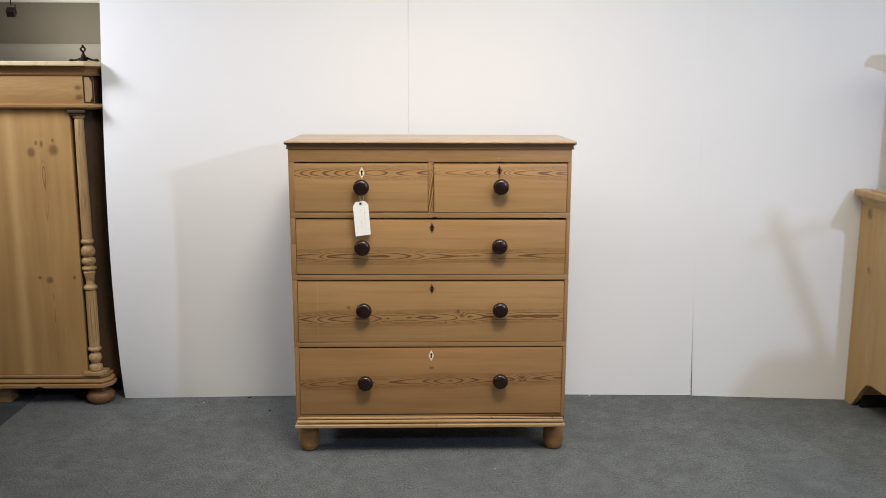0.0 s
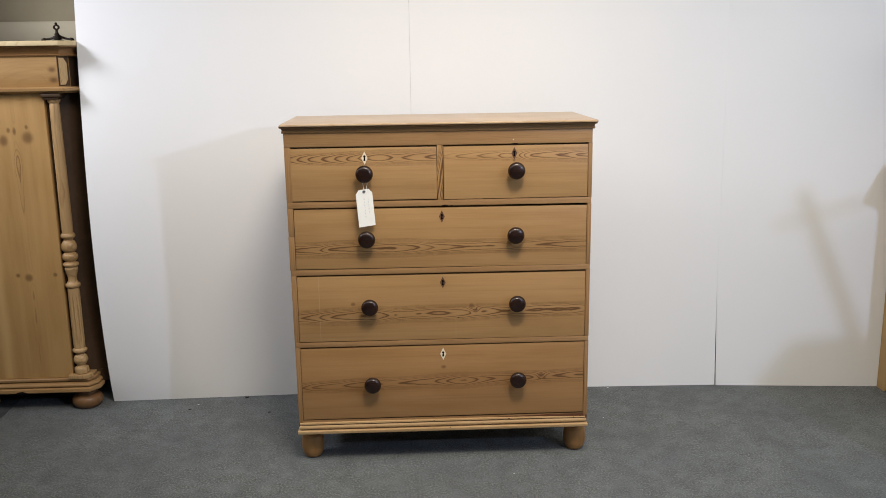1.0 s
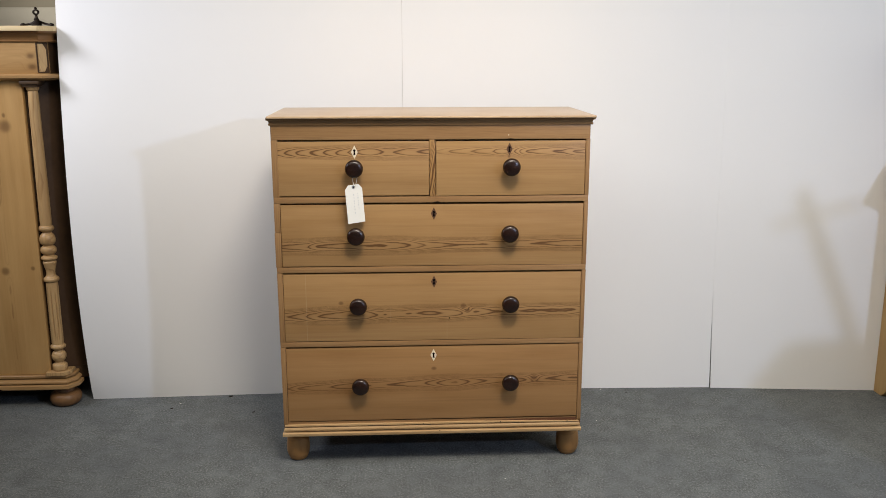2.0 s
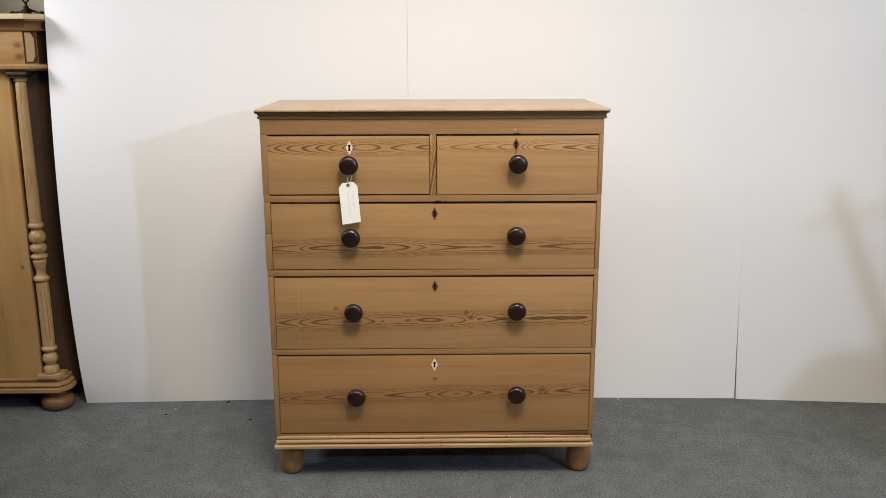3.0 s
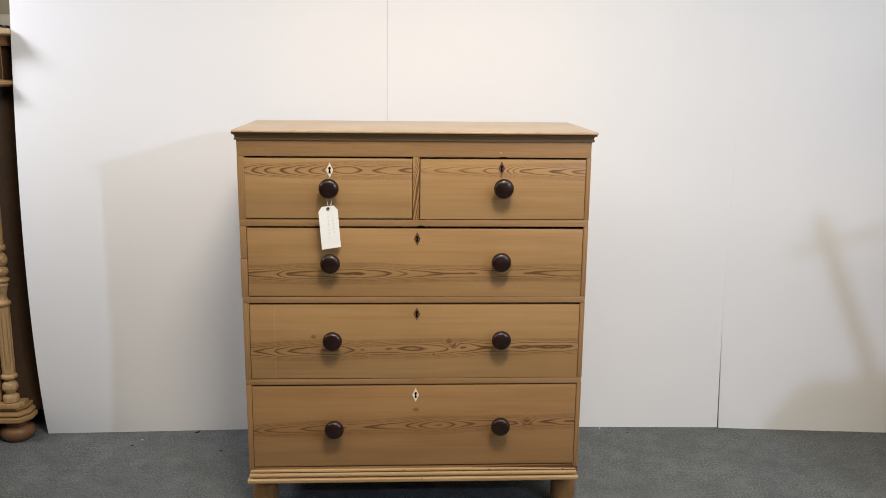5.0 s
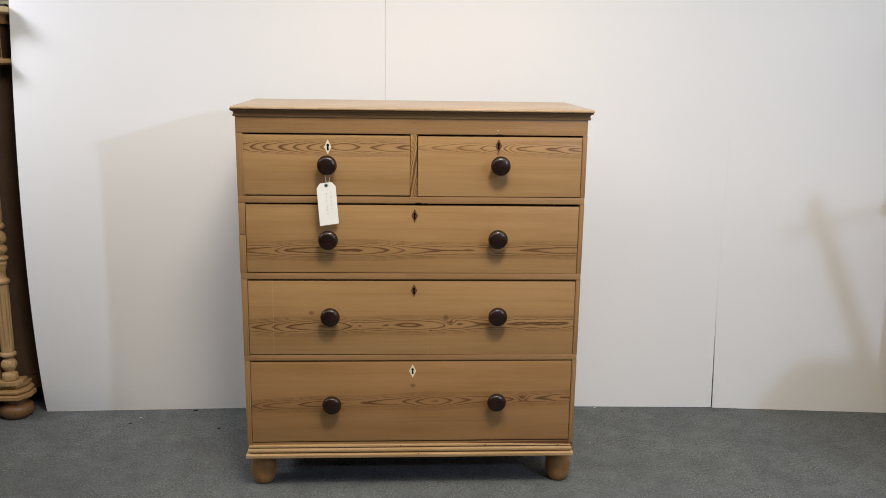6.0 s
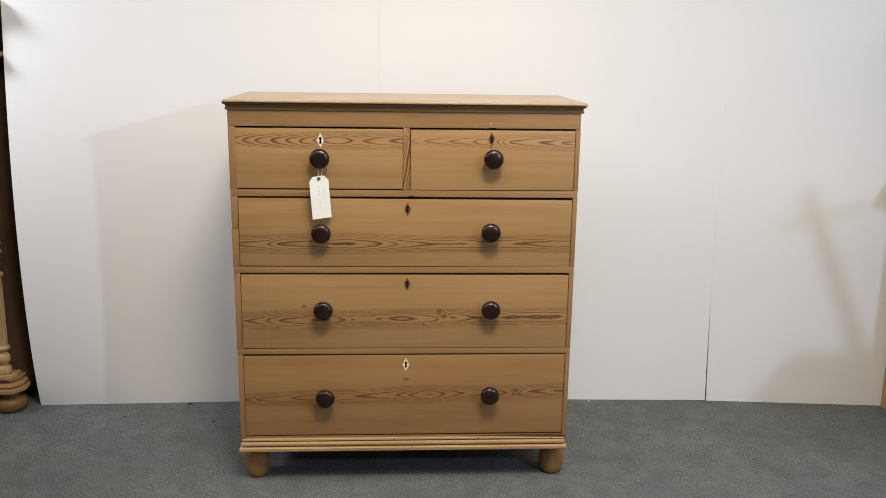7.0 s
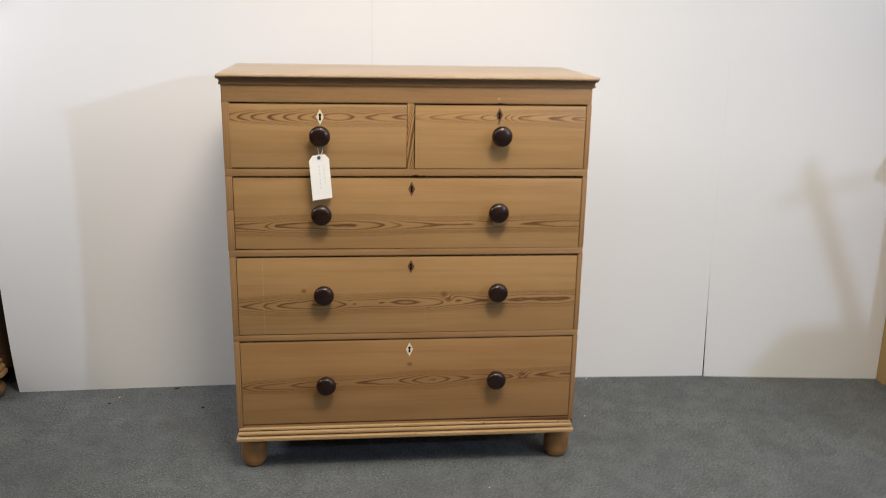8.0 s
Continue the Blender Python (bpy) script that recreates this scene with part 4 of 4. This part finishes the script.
# ---- dresser beside the boards ----
D_SIDE = flamed("dresser_side_pine", "ZY", 0.055, 0.0, (-0.45, 0.43), ((-0.45, 0.6), (-0.1, 0.3), (0.1, -0.1), (0.2, -0.9), (0.32, -0.5), (0.36, 0.3), (0.43, 0.6)), 0.014, 0.3, 2.6, 0.6, 71.5,
                (0.54, 0.350, 0.140), (0.24, 0.115, 0.04), ((0.398, 0.106, 0.016, 1.4), (0.388, 0.094, 0.010), (0.163, 0.073, 0.011, 1.2), (0.150, 0.060, 0.004)), stripes=0.07)
DX, DY = 2.348, 0.336
dresser = thing("pine_dresser", (DX, DY, 0), "honey-coloured pine dresser with a moulded top and arched foot", "dresser")
side = [(0.180, 0.0), (0.180, 0.880), (-0.190, 0.880), (-0.190, 0.22), (-0.215, 0.18), (-0.215, 0.0), (-0.196, 0.0), (-0.194, 0.09), (-0.180, 0.150), (-0.150, 0.156), (-0.025, 0.156), (0.008, 0.146), (0.045, 0.104), (0.085, 0.045), (0.105, 0.018), (0.124, 0.0)]
# one sawn side board, arched between its two feet; turned so that its width runs along y
for sx in (-1, 1):
    bm = prism([(y, (z * 0.88 if z < 0.3 else z) - 0.45) for y, z in side], 0.022 * -sx, "X")
    part("side_board", bm, D_SIDE, dresser, "", (sx * 0.498, 0.055, 0.45))
part("front_board", box((-0.476, 0.0, -0.36), (0.476, 0.02, 0.36), 0.002), D_SIDE, dresser, "", (0, -0.135, 0.52), True)
part("back_board", box((-0.476, 0.0, -0.40), (0.476, 0.010, 0.40), 0.001), D_SIDE, dresser, "", (0, 0.13, 0.46), True)
# dark boards added behind the arch; their colour stands for the shade inside
part("bottom_board", box((-0.476, -0.115, 0.175), (0.476, 0.12, 0.19), 0.001), W_SIDE, dresser)
part("dark_backing", box((-0.476, 0.135, 0.0), (0.476, 0.145, 0.19), 0.001), BLACK, dresser, "added black board standing for the dark under the plinth")
dtop = [(o, z + 0.014) for o, z in [(-0.03, 0.868), (0.004, 0.868), (0.006, 0.876), (0.012, 0.884), (0.022, 0.890), (0.026, 0.898)] + [(0.030 + 0.018 * math.sin(a), 0.914 - 0.012 * math.cos(a)) for a in (0.2, 0.7, 1.2, 1.57)] + [(0.050, 0.930), (0.046, 0.934), (-0.03, 0.934)]]
bm = sweep(dtop, [(-0.498, 0.212), (-0.498, -0.135), (0.498, -0.135), (0.498, 0.135)])
part("top_moulding", bm, D_SIDE, dresser, "", (0, 0, 0), True)
part("top_board", box((-0.52, -0.16, 0.9460), (0.52, 0.13, 0.9560), 0.003), TOP_WOOD, dresser, "", (0, 0, 0), True)
# open rack above, with its own cornice
for sx in (-1, 1):
    lo, hi = sorted((sx * 0.405, sx * 0.385))
    part("rack_side", box((lo, -0.06, 0.956), (hi, 0.055, 1.50), 0.002), D_SIDE, dresser, "", (0, 0, 0), True)
part("rack_back", box((-0.385, 0.044, 0.956), (0.385, 0.054, 1.50), 0.001), D_SIDE, dresser, "", (0, 0, 0), True)
part("rack_shelf", box((-0.385, -0.055, 1.18), (0.385, 0.044, 1.20), 0.002), D_SIDE, dresser, "", (0, 0, 0), True)
bm = sweep([(-0.02, 1.47), (0.0, 1.47), (0.016, 1.485), (0.048, 1.50), (0.077, 1.515), (0.077, 1.53), (-0.02, 1.53)], [(-0.405, 0.055), (-0.405, -0.06), (0.405, -0.06), (0.405, 0.055)])
part("rack_cornice", bm, D_SIDE, dresser, "", (0, 0, 0), True)
part("rack_top", box((-0.39, -0.045, 1.515), (0.39, 0.054, 1.528), 0.001), D_SIDE, dresser, "", (0, 0, 0), True)

# ---- unseen casters beside the cool lamp, known by shadows; headboard and pole shapes invented ----
headboard = thing("headboard", (2.188, -1.02, 0), "unseen shadow caster made up as an upright pine headboard", "headboard")
shape = [(-0.413, 0.08), (0.413, 0.08), (0.413, 0.902), (0.3416, 1.007), (-0.336, 1.007), (-0.413, 0.902)]
part("board", prism(shape, 0.03), W_RAIL, headboard)
for lx in (-0.413, 0.353):
    part("leg", box((lx, 0.0, 0.0), (lx + 0.06, 0.03, 0.0798), 0.002), W_RAIL, headboard, "", (0, 0, 0), True)
for lx in (-0.34, 0.28):
    part("cross_foot", box((lx, -0.16, 0.0), (lx + 0.06, 0.19, 0.03), 0.003), W_RAIL, headboard)
pole = thing("pole_shadow_caster", (2.3954, -0.965, 0.0), "unseen shadow caster made up as a leaning pole with a crossbar", "pole")
post = part("post", box((-0.0142, -0.010, 0.006), (0.0142, 0.010, 1.4543), 0.002), W_RAIL, pole, "", (0, 0, 0), True)
post.rotation_euler = (0, radians(-22.2), 0)
bar = part("crossbar", box((-0.0964, -0.006, -0.0075), (0.0964, 0.006, 0.0075), 0.002), W_RAIL, pole, "", (-0.5162, 0.0165, 1.2845), True)
bar.rotation_euler = (0, radians(-15), 0)


# ---- ceiling spots ----
def spot_lamp(at, aim, label):
    """A black track spot hanging from the ceiling, tipped towards its aim."""
    ob = thing("spot_lamp", (at[0], at[1], CEIL), label, "spotlight", "ceiling spots")
    part("mount", lathe([(0.035, -0.018), (0.035, 0.0)], 20), BLACK, ob, "", (0, 0, -0.0005), True)
    part("stem", lathe([(0.008, -0.085), (0.008, 0.0)], 12), BLACK, ob, "", (0, 0, -0.018), True)
    bm = add_box(bmesh.new(), (-0.058, -0.048, -0.055), (0.058, 0.048, 0.055), 0.007)
    shade = part("shade", bm, BLACK, ob, "black box-shaped spotlight head", (0, 0, -0.205), True)
    part("lens", box((-0.046, -0.037, 0.0545), (0.046, 0.037, 0.058), 0.001), VOID, shade, "dark unlit lens")
    part("yoke", box((0.061, -0.008, -0.225), (0.066, 0.008, -0.105), 0.001), BLACK, ob)
    part("yoke_arm", box((-0.006, -0.008, -0.109), (0.066, 0.008, -0.103), 0.001), BLACK, ob)
    way = Vector(aim) - Vector((at[0], at[1], CEIL - 0.095))
    shade.rotation_euler = way.to_track_quat("Z", "Y").to_euler()
    return ob


spot_lamp((-5.80, 9.9), (-5.5, 8.0, 1.0), "small black ceiling spotlight in the back room")

# ---- crumbs on the carpet ----
GRIT = plain("dark_grit", (0.03, 0.026, 0.022), 0.8, 0.2)
for name, x, y, size, mat, label in (("grit", -0.80, 0.643, 0.006, GRIT, "tiny dark crumb on the carpet"), ("grit", -1.011, 0.53, 0.004, GRIT, "tiny dark crumb on the carpet"), ("grit", -0.683, 0.478, 0.0042, GRIT, "tiny dark shaving on the carpet"),
                                     ("lint", -0.989, 0.581, 0.0022, CARD, "speck of white lint on the carpet"), ("lint", 0.722, 0.645, 0.0026, CARD, "speck of white lint on the carpet"), ("lint", 0.633, 0.328, 0.0018, CARD, "speck of white lint on the carpet"),
                                     ("grit", 0.819, 0.603, 0.0028, GRIT, "tiny dark crumb on the carpet"), ("lint", 0.23, -0.12, 0.0018, CARD, "speck of white lint on the carpet")):
    bm = bmesh.new()
    bmesh.ops.create_icosphere(bm, subdivisions=2, radius=size)
    for v in bm.verts:
        v.co = Vector((v.co.x * 1.6, v.co.y * 0.6 + v.co.x * 0.7, v.co.z * 0.45)) * (1 + 0.5 * noise.noise(v.co * 300))
        v.co.z += size * 0.35
    tagged(part(name, bm, mat, None, "", (x, y, 0.0), True), label, "debris")

# a short scratch near the foot of the first board
scratch = part("scratch", box((-0.001, -0.0008, -0.007), (0.0012, 0.0, 0.009), 0), GRIT, bpy.data.objects["wall_panel_1"], "", (-1.121, 0.6525, 0.046))
scratch.rotation_euler = (0, radians(6), 0)
